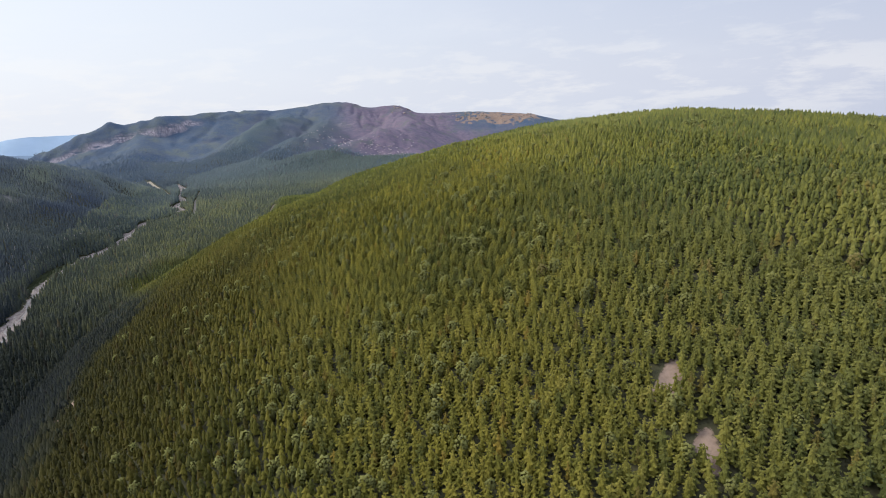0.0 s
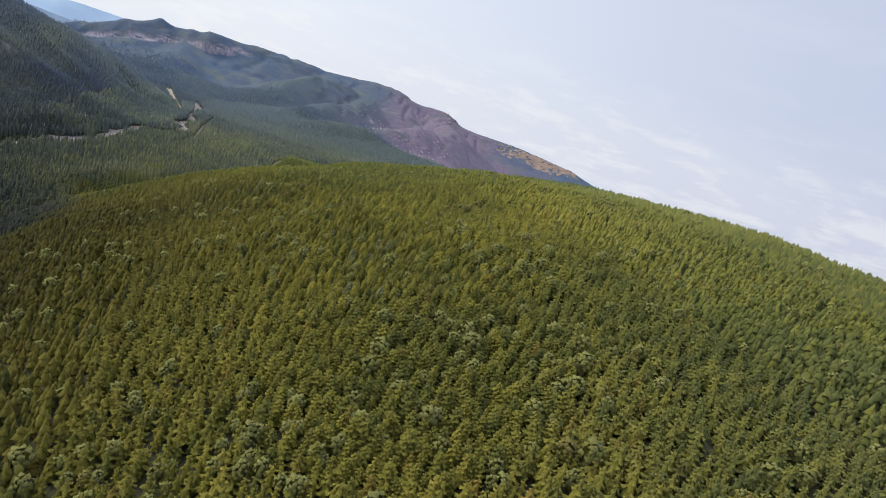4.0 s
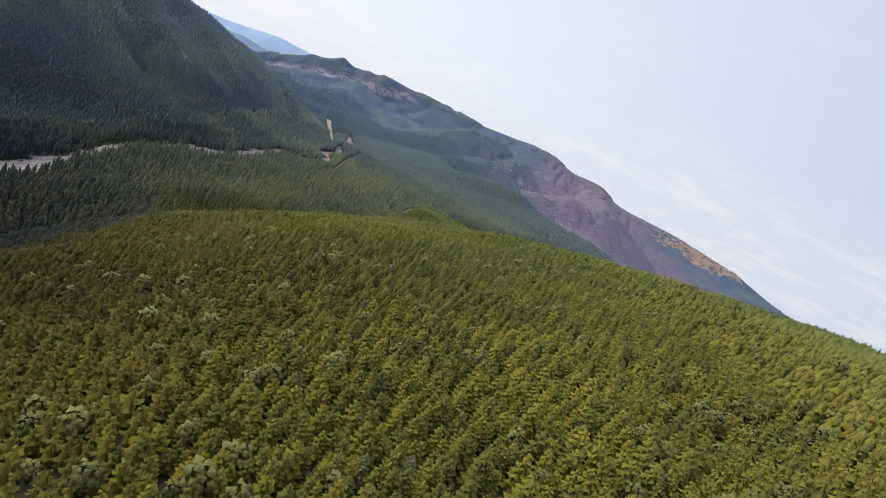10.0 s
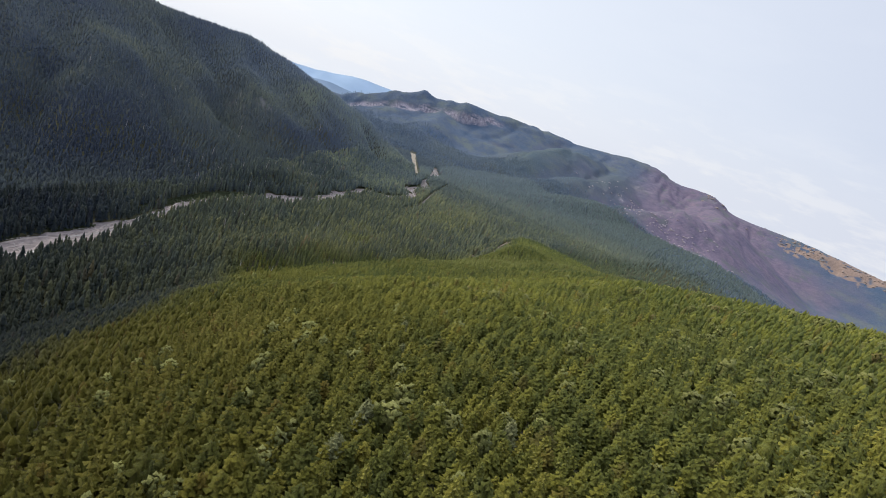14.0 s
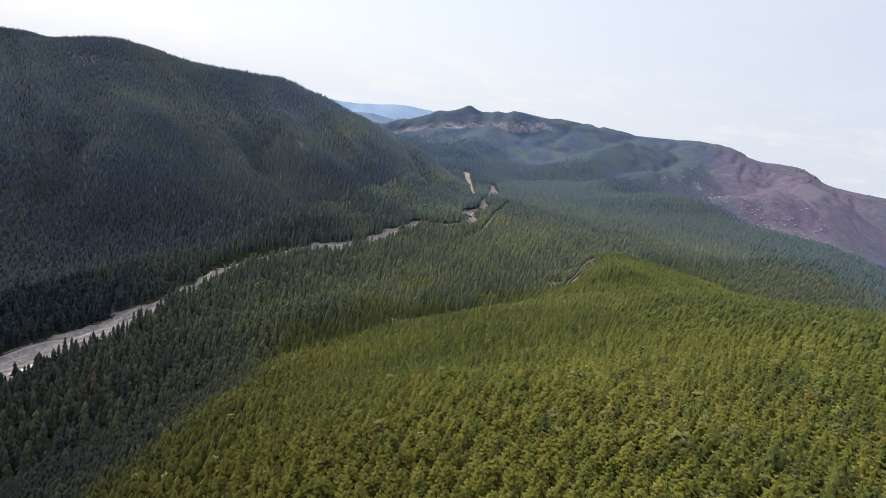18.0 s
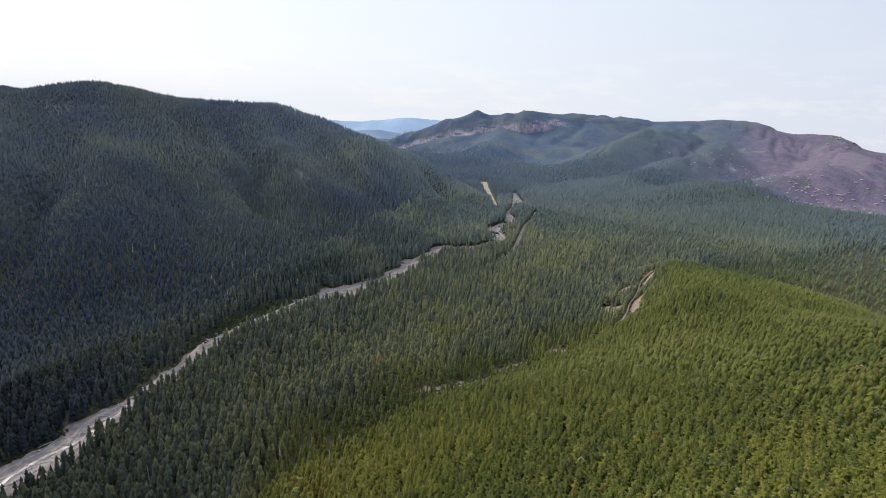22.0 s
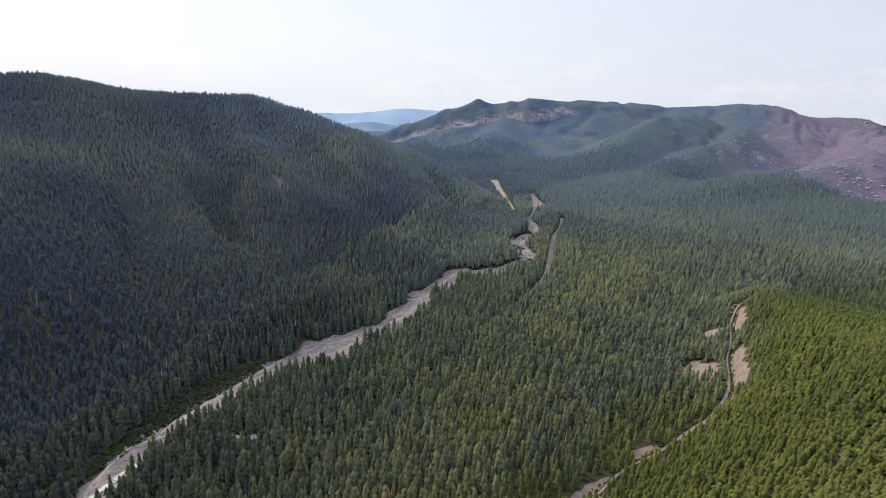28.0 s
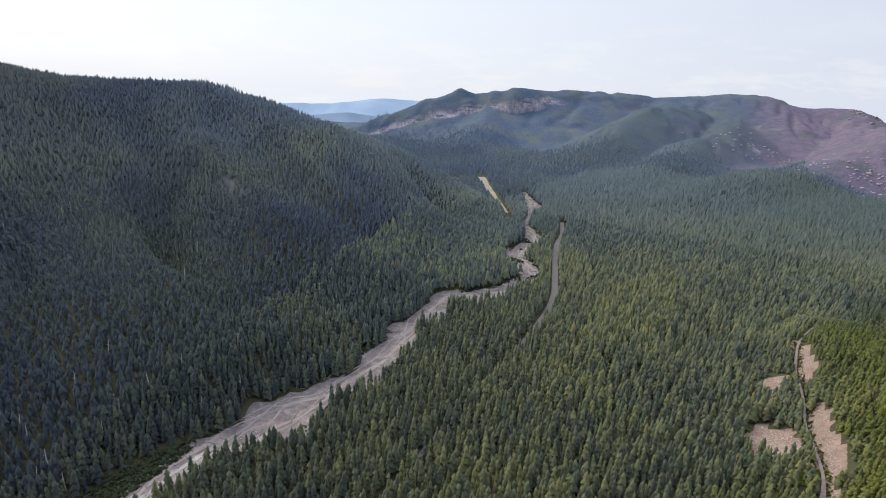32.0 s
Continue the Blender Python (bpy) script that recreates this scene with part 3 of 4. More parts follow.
def bough_tree(boughs, seed, slim=1.0, blunt=0.6, low=0.1, core=6):
    """A unit conifer, one metre high: a slender core inside a spiral of drooping, tent-shaped boughs. Returns verts and triangles."""
    rnd = random.Random(seed)
    girth = 0.165 * slim
    verts, faces = [(0, 0, 1.0)], []
    for j in range(core):
        a = 6.2832 * j / core
        verts.append((0.66 * girth * math.cos(a), 0.66 * girth * math.sin(a), low * 0.8))
    faces += [(0, 1 + j, 1 + (j + 1) % core) for j in range(core)]
    for k in range(boughs):
        f = (k + rnd.uniform(0.1, 0.9)) / boughs
        z = low + (0.95 - low) * f
        a = 2.4 * k + rnd.uniform(-0.35, 0.35)
        r = (girth * (1 - z) ** blunt + 0.012) * rnd.uniform(0.85, 1.25)
        wide = (0.20 + 0.2 * f) * r + 0.010
        c, sn = math.cos(a), math.sin(a)
        lift = 0.10 * (1 - 0.5 * f)
        b = len(verts)
        drop = rnd.uniform(0.01, 0.045)
        verts += [(0.15 * r * c, 0.15 * r * sn, min(z + lift, 0.99)), (0.72 * r * c - wide * sn, 0.72 * r * sn + wide * c, z - drop),
                  (1.1 * r * c, 1.1 * r * sn, z + rnd.uniform(0.0, 0.05)), (0.72 * r * c + wide * sn, 0.72 * r * sn - wide * c, z - drop)]
        faces += [(b, b + 1, b + 2), (b, b + 2, b + 3)]
    return np.array(verts, np.float32), np.array(faces, np.int32)


def tufted_tree(tufts, seed, slim=1.0):
    """A unit tree, one metre high, with a round head made of many small tufts."""
    rnd = random.Random(seed)
    verts, faces = [], []
    for k in range(tufts):
        up = 1 - 1.5 * (k + 0.5) / tufts
        a = 2.4 * k + rnd.uniform(-0.3, 0.3)
        flat = math.sqrt(max(0.0, 1 - up * up))
        way = Vector((flat * math.cos(a), flat * math.sin(a), up))
        centre = Vector((0, 0, 0.60)) + Vector((way.x * 0.235 * slim, way.y * 0.235 * slim, way.z * 0.32)) * rnd.uniform(0.85, 1.12)
        side = way.orthogonal().normalized()
        other = way.cross(side)
        size = rnd.uniform(0.065, 0.105) * slim
        b = len(verts)
        verts.append(tuple(centre + way * size * 0.75))
        for j in range(4):
            t = 1.57 * j + rnd.uniform(-0.3, 0.3)
            verts.append(tuple(centre + (side * math.cos(t) + other * math.sin(t)) * size - way * 0.35 * size))
        faces += [(b, b + 1 + j, b + 1 + (j + 1) % 4) for j in range(4)]
    b = len(verts)
    verts += [(0.16 * slim * math.cos(t), 0.16 * slim * math.sin(t), z) for z, t in ((0.3, 0), (0.3, 2.1), (0.3, 4.2))] + [(0, 0, 0.85), (0, 0, -0.05)]
    faces += [(b, b + 1, b + 3), (b + 1, b + 2, b + 3), (b + 2, b, b + 3), (b + 1, b, b + 4), (b + 2, b + 1, b + 4), (b, b + 2, b + 4)]
    return np.array(verts, np.float32), np.array(faces, np.int32)


def sow(x0, x1, y0, y1, spacing, seed, jitter=0.6):
    """Scattered places: a jittered lattice."""
    rng = np.random.default_rng(seed)
    xs, ys = np.arange(x0, x1, spacing), np.arange(y0, y1, spacing)
    X, Y = np.meshgrid(xs, ys)
    X = X + (np.arange(len(ys)) % 2)[:, None] * spacing / 2 + rng.uniform(-jitter, jitter, X.shape) * spacing
    Y = Y + rng.uniform(-jitter, jitter, Y.shape) * spacing
    return X.ravel(), Y.ravel(), rng


def bare(x, y):
    """Where no tree stands."""
    return in_river(x, y, 0.8) | materials_mask(x, y, ((ROAD_SLOPE[4:], 1.2), (ROAD_SLOPE[:5], 1.0), (AIRSTRIP, 4), ([(-945, 1845, 3), (-984, 1900, 5)], 4)) + tuple((ROAD_VALLEY[k:k + 2], 0.4 if k < 4 else 1.8) for k in range(len(ROAD_VALLEY) - 1))) | in_clearing(x, y, 3.0) | materials_mask(x, y, [(line, 0.5) for line in SHRUB_FLATS]) | (near(x, y, [(-776, 1073), (-756, 1090)])[0] < 6.5)


def forest(name, x, y, tall, tints, shapes, rng, label, mat=FOLIAGE):
    """One mesh of many conifers."""
    z = ground_at(x, y)
    n = len(x)
    pick = rng.integers(0, len(shapes), n)
    turn = rng.uniform(0, 6.2832, n)
    fat = rng.uniform(0.85, 1.25, n)
    V, F, T, count = [], [], [], 0
    for k, (sv, sf) in enumerate(shapes):
        m = np.nonzero(pick == k)[0]
        if not len(m):
            continue
        c, s = np.cos(turn[m])[:, None], np.sin(turn[m])[:, None]
        h, g = tall[m][:, None], (tall[m] * fat[m])[:, None]
        vx = (sv[None, :, 0] * c - sv[None, :, 1] * s) * g + x[m][:, None]
        vy = (sv[None, :, 0] * s + sv[None, :, 1] * c) * g + y[m][:, None]
        vz = sv[None, :, 2] * h + z[m][:, None]
        V.append(np.stack([vx, vy, vz], -1).reshape(-1, 3))
        F.append((sf[None] + (count + np.arange(len(m)) * len(sv))[:, None, None]).reshape(-1, 3))
        T.append(np.repeat(tints[m], len(sv), axis=0))
        count += len(m) * len(sv)
    ob = mesh_object(name, np.concatenate(V), np.concatenate(F), mat)
    paint(ob, "tint", np.concatenate(T))
    tagged(ob, label, "forest", kind="stuff")
    return ob


def blend(stops, f):
    """Colours along a row of colours, by f from 0 to 1."""
    stops = np.array(stops)
    f = np.clip(f, 0, 1) * (len(stops) - 1)
    i = np.minimum(f.astype(int), len(stops) - 2)
    return stops[i] + (stops[i + 1] - stops[i]) * (f - i)[:, None]


FINE = [bough_tree(40, 300 + s, 1.72, 0.6, 0.1) for s in range(12)]
CLOSE = [bough_tree(15, s, 1.7, 0.6, 0.14, 4) for s in range(10)]
ROUND = [tufted_tree(20, 160 + s, 0.95) for s in range(7)]
CLOSE_LIGHT = [conifer(3, 5, 80 + s, 1.55, False, 0.6, 0.15, 0.28) for s in range(8)]
SPUR_LIGHT = [conifer(3, 5, 80 + s, 1.8, False, 0.6, 0.15, 0.28) for s in range(8)]
MIDDLE = [conifer(4, 6, 20 + s, 0.98, False, 0.46, 0.12, 0.2) for s in range(8)]
MIDDLE_LIGHT = [conifer(2, 6, 100 + s, 1.1, False, 0.55, 0.22, 0.25) for s in range(5)]
OUTER_SLIM = [conifer(1, 5, 140 + s, 1.25, False, 0.6, 0.2, 0.22) for s in range(6)]
OUTER = [conifer(1, 6, 120 + s, 1.75, False, 0.6, 0.25, 0.22) for s in range(6)]
SLOPE_TREES = [conifer(2, 5, 40 + s, 1.2, False, 0.6, 0.15, 0.25) for s in range(6)]
DISTANT = [conifer(2, 4, 60 + s, 1.3, False, 0.8) for s in range(4)]

EDGE = [(-300, -300), (417, -325), (546, -368), (617, -378), (689, -400), (750, -445), (927, -575), (977, -598), (1070, -600), (1154, -588), (1257, -548), (1357, -500), (1440, -490),
        (1560, -500), (1660, -470), (2000, -300), (2600, 300)]


def young(x, y):
    """1 in the young woods uphill of the forest road, 0 in the old woods by the river."""
    edge = np.interp(y, [e[0] for e in EDGE], [e[1] for e in EDGE])
    t = np.clip((x - edge + 24 + 26 * rough(x, y, 60, 3, 97)) / 70, 0, 1)
    return t * t * (3 - 2 * t)


def woods_tint(x, y, rng):
    f = 0.44 + 0.34 * rough(x, y, 130, 4, 101) + 0.16 * rough(x, y, 380, 2, 107) + rng.normal(0, 0.2, len(x))
    new_growth = blend([(0.096, 0.099, 0.016), (0.152, 0.141, 0.018), (0.208, 0.180, 0.021), (0.252, 0.212, 0.030)], f)
    f = 0.30 + 0.28 * rough(x, y, 110, 4, 121) + rng.normal(0, 0.17, len(x)) + 0.14 * np.clip((x + 800) / 220, 0, 1) * np.clip((y - 850) / 300, 0, 1)
    old = blend([(0.062, 0.074, 0.053), (0.102, 0.112, 0.060), (0.152, 0.152, 0.063), (0.202, 0.191, 0.068)], f)
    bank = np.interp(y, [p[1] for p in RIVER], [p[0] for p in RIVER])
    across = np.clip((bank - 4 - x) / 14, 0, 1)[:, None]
    # darker down the valley, with a blue haze cast mixed in
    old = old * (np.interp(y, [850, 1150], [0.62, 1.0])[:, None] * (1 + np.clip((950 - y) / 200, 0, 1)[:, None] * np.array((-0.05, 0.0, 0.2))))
    # darkened nearby, blue haze farther on, mixed into the tints across the river
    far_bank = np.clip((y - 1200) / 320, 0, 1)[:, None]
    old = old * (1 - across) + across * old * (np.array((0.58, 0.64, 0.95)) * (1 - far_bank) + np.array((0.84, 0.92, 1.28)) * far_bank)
    north = np.clip((y - 470) / 380, 0, 1)[:, None]
    new_growth = new_growth * (1 - north) + north * new_growth * np.array((0.805, 0.92, 1.22))
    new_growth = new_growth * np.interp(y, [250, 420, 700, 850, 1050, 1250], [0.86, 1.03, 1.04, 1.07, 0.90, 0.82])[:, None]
    south = np.clip((430 - y) / 120, 0, 1)[:, None]
    new_growth = new_growth * (1 - south) + south * new_growth * np.array((0.96, 0.98, 1.2))
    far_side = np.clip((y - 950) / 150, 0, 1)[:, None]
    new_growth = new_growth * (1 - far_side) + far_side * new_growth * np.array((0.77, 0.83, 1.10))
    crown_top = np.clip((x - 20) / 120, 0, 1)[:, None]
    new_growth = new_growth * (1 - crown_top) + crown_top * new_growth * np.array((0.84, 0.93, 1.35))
    w = young(x, y)[:, None]
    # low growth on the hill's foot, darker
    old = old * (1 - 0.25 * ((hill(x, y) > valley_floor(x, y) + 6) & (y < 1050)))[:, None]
    out = old * (1 - w) + new_growth * w
    # lightened up the valley in place of haze
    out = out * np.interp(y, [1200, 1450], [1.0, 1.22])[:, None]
    # haze blue in the tints towards the valley head, dark below the first spur
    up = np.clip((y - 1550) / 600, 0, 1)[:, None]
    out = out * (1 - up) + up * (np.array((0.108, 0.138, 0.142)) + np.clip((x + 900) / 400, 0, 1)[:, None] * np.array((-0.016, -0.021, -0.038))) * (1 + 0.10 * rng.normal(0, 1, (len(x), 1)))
    # darker towards the lower edge of the young woods and on the west flank
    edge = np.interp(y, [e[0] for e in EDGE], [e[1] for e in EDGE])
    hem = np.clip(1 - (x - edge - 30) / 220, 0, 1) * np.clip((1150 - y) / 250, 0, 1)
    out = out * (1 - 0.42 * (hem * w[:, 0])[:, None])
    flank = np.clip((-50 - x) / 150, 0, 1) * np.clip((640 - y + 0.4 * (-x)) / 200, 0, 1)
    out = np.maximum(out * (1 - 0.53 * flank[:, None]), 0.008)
    pale = rng.random(len(x)) < (0.035 + 0.13 * np.clip(rough(x, y, 60, 3, 105) - 0.05, 0, 0.6)) * w[:, 0] * np.clip((x + 330) / 250, 0.15, 1)
    out[pale] = np.array((0.172, 0.172, 0.050)) * rng.uniform(0.75, 1.1, pale.sum())[:, None]
    larches, rusty = np.hypot(x + 628, (y - 1203) * 0.7) < 17 + 6 * rough(x, y, 12, 2, 111), np.hypot(x + 627, y - 1088) < 8
    out[larches] = np.array((0.140, 0.146, 0.050)) * rng.uniform(0.7, 1.15, larches.sum())[:, None]
    out[rusty] = np.array((0.215, 0.170, 0.080)) * rng.uniform(0.6, 1.1, rusty.sum())[:, None]
    brown = rng.random(len(x)) < 0.03 + 0.05 * np.clip(rough(x, y, 120, 3, 109), 0, 1) * w[:, 0]
    out[brown] = out[brown] * np.array((1.06, 0.88, 0.95))
    return out, pale


# the hillside under the start of the flight
x, y, rng = sow(-560, 420, 50, 1760, 3.75, 1, 0.52)
keep = (hill(x, y) > valley_floor(x, y) + 6) & ~bare(x, y) & (hill(x, y) > -30) & (x < 460 - 0.16 * y + 60 * (y < 700))
x, y = x[keep], y[keep]
patch = rough(x, y, 130, 4, 101)
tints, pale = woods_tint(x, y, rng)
tall = rng.triangular(6.2, 9.4, 13.4, len(x)) * (1 + 0.12 * rough(x, y, 60, 2, 103)) * np.interp(y, [1050, 1200], [1.0, 0.88])
run = near(x, y, [(-40, 400), (-95, 520), (-200, 660)])[0]
single = np.argsort(run)[:1300][rng.permutation(1300)[:300]]
SINGLE = (x[single], y[single], tall[single], patch[single])
stay = np.ones(len(x), bool)
stay[single] = False
x, y, tall, tints, leafy = x[stay], y[stay], tall[stay], tints[stay], pale[stay] & (y[stay] < 1100)
finest = near(x, y, [(0, 340), (-30, 410), (-70, 480), (-120, 560), (-165, 620), (-240, 715), (-300, 790)])[0] < 58
by_path = (near(x, y, [(110, 100), (70, 200), (-30, 420), (-130, 600), (-260, 800), (-400, 980)])[0] < 120) & ~finest
outer = (near(x, y, [(60, 100), (40, 260), (-30, 420), (-130, 600), (-260, 800), (-400, 980)])[0] > 270) & ((y < 1080) | (x > -260))
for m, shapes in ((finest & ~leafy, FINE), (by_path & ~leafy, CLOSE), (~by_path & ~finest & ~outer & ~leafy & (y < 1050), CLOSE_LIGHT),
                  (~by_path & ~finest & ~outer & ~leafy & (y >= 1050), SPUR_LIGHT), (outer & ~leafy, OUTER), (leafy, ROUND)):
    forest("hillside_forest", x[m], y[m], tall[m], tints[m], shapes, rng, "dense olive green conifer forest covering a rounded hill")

# the valley floor
x, y, rng = sow(-1010, 900, 230, 2600, 4.9, 2)
keep = (hill(x, y) <= valley_floor(x, y) + 6) & ~bare(x, y) & (x > -980 - 0.2 * (y - 1500))
keep &= ((x < -420) | (y > 1250)) & ((y > 620) | (x > -700))
keep &= (x < -300) | ((rng.random(len(x)) < 0.42) & (x < 0.6 * (y - 1000)))
x, y = x[keep], y[keep]
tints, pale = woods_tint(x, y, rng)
bank = np.interp(y, [p[1] for p in RIVER], [p[0] for p in RIVER])
tall = rng.triangular(9, 15, 24, len(x)) * (1 - 0.34 * young(x, y)) * (1 - 0.04 * np.clip(1 - np.abs(x - bank - 26) / 26, 0, 1))
by_path = (y < 1480) & (x < -380)
outer = (y > 1900) | (x > -300)
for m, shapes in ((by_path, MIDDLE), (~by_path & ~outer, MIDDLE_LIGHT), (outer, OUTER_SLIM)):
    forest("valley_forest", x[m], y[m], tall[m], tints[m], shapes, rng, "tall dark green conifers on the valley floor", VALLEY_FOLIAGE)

# the mountainside across the river
x, y, rng = sow(-2250, -780, 600, 2330, 4.8, 3)
keep = ~bare(x, y) & ((x < -880) | (y < 1000)) & (x < -640 - 0.28 * np.clip(y - 620, 0, 900)) & ((x < -975 - 0.2 * (y - 1500)) | (x < -880)) & ((x > np.interp(y, [p[1] for p in LEFT_CREST], [p[0] for p in LEFT_CREST]) - 70) | (rng.random(len(x)) < 0.12)) & (ground_height(x, y) > -40)
x, y = x[keep], y[keep]
patch = rough(x, y, 170, 4, 131)
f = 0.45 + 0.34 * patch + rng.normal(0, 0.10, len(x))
# the blue of shade and haze is in these tints
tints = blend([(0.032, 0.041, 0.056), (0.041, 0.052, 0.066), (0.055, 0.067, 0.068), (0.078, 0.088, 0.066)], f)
# painted shade low down the valley, lighter haze up it and near the crest
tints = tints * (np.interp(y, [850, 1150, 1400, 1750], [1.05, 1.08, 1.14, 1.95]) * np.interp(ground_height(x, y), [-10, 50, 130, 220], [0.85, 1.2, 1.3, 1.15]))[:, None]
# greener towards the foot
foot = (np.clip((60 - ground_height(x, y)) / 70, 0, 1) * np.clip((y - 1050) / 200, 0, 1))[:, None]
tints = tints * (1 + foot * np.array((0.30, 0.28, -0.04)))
i, j = np.clip(np.searchsorted(gx, x), 0, len(gx) - 1), np.clip(np.searchsorted(gy, y), 0, len(gy) - 1)
keep = rng.random(len(x)) > 0.95 * thin[j, i]
x, y, tints = x[keep], y[keep], tints[keep]
tall = rng.triangular(7, 11, 16, len(x)) * (1 + 0.25 * np.clip((x + 1050) / 150, 0, 1))
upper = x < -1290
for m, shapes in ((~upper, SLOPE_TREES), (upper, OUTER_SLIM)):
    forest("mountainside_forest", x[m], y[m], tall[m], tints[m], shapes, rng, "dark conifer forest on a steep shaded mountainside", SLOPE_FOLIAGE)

# the woods all round
x, y, rng = sow(-1150, 1150, -900, 1500, 11.0, 6)
keep = outlying(x, y) & (ground_height(x, y) > -70) & ~bare(x, y)
x, y = x[keep], y[keep]
tints, pale = woods_tint(x, y, rng)
tall = np.where(hill(x, y) > valley_floor(x, y) + 6, rng.uniform(7.0, 10.5, len(x)), rng.uniform(11, 19, len(x)))
forest("outlying_forest", x, y, tall, tints, OUTER, rng, "conifer forest running on round the hill", VALLEY_FOLIAGE)

# the far slopes
x, y, rng = sow(-2300, 400, 2150, 3150, 8.6, 4)
keep = (rng.random(len(x)) > np.interp(y, [2150, 2750, 3150], [0.2, 0.35, 1.0])) & (np.abs(x + 700) < 0.75 * (y - 600)) & (x < 0.3 * (y - 1500)) & ~bare(x, y)
i, j = np.clip(np.searchsorted(gx, x), 0, len(gx) - 1), np.clip(np.searchsorted(gy, y), 0, len(gy) - 1)
keep &= (rng.random(len(x)) > 0.9 * cliffs[j, i]) & (burn[j, i] + 0.1 * rough(x, y, 60, 3, 143) < 0.32)
x, y = x[keep], y[keep]
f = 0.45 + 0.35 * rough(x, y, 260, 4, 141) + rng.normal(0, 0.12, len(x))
# haze over the far slopes is put into these blue tints
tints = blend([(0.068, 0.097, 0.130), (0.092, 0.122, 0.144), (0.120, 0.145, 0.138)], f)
forest("far_forest", x, y, rng.uniform(10, 17, len(x)) * np.clip(1.25 - (y - 2150) / 2000, 0.6, 1), tints, DISTANT, rng, "distant conifer forest hazed blue-green on the lower slopes", FAR_FOLIAGE)

# ---- distance ----


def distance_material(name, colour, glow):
    # haze put into the colour, with a faint glow of its own
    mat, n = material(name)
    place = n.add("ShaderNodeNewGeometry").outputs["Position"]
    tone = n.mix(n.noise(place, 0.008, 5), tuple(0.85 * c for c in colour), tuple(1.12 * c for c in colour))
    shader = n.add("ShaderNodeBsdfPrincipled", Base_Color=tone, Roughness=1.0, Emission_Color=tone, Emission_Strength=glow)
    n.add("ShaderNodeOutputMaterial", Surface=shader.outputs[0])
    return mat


def far_ridge(name, line, mat, seed, label):
    """A ridge on the skyline: a slope that faces the valley, with an uneven crest."""
    line = np.array(line, float)
    run = np.concatenate([[0], np.cumsum(np.hypot(*np.diff(line[:, :2], axis=0).T))])
    s = np.arange(0, run[-1], 25.0)
    x, y, z = (np.interp(s, run, line[:, k]) for k in range(3))
    z = z + 9 * rough(s, s * 0, 300, 5, seed)
    down = np.linspace(0, 1, 9)
    px = x[:, None] + 0.35 * 420 * down[None, :]
    py = y[:, None] - 0.94 * 420 * down[None, :]
    pz = z[:, None] - (z[:, None] + 90) * down[None, :] + 16 * rough(px, py, 220, 4, seed + 7) * np.sin(np.pi * down)[None, :]
    ob = mesh_object(name, np.stack([px, py, pz], -1).reshape(-1, 3), grid_faces(len(s), 9), mat)
    smooth(ob)
    tagged(ob, label, "mountain ridge", kind="structure")


far_ridge("backdrop", FAR_CREST, distance_material("far_hazed_slope", (0.27, 0.36, 0.46), 0.25), 61, "hazy pale blue mountain ridge on the skyline")
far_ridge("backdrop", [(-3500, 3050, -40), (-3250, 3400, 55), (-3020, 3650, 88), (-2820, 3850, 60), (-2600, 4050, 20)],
          distance_material("hazed_slope", (0.16, 0.22, 0.29), 0.15), 67, "hazy blue mountain shoulder behind the valley")

# ---- single trees ----


def part(name, bm_or_mesh, mat, parent, label=""):
    """Links a mesh as one part under a thing."""
    mesh = bm_or_mesh
    if isinstance(bm_or_mesh, bmesh.types.BMesh):
        mesh = bpy.data.meshes.new(name)
        bm_or_mesh.to_mesh(mesh)
        bm_or_mesh.free()
    if not mesh.materials:
        mesh.materials.append(mat)
    ob = new(name, mesh)
    ob.parent = parent
    return tagged(ob, label)


def limb(bm, a, b, ra, rb, sides=6):
    """A tapered round stick from a to b."""
    a, b = Vector(a), Vector(b)
    turn = (b - a).to_track_quat("Z", "Y")
    rings = []
    for centre, radius in ((a, ra), (b, rb)):
        rings.append([bm.verts.new(centre + turn @ Vector((radius * math.cos(6.2832 * k / sides), radius * math.sin(6.2832 * k / sides), 0))) for k in range(sides)])
    for k in range(sides):
        bm.faces.new((rings[0][k], rings[0][(k + 1) % sides], rings[1][(k + 1) % sides], rings[1][k]))
    bm.faces.new(rings[1])


def single_foliage(name, dark, light):
    mat, n = material(name)
    place = n.add("ShaderNodeNewGeometry").outputs["Position"]
    chance = n.add("ShaderNodeObjectInfo").outputs["Random"]
    fine = n.noise(place, 2.2, 4, 0.7)
    tone = n.mix(chance, dark, light)
    colour = n.mix(n.ramp(fine, [(0.35, (0, 0, 0)), (0.68, (1, 1, 1))]), n.mix(1.0, tone, (0.5, 0.52, 0.5), "MULTIPLY"), n.mix(1.0, tone, (1.3, 1.3, 1.25), "MULTIPLY"))
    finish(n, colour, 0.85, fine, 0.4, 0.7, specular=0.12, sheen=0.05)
    return mat


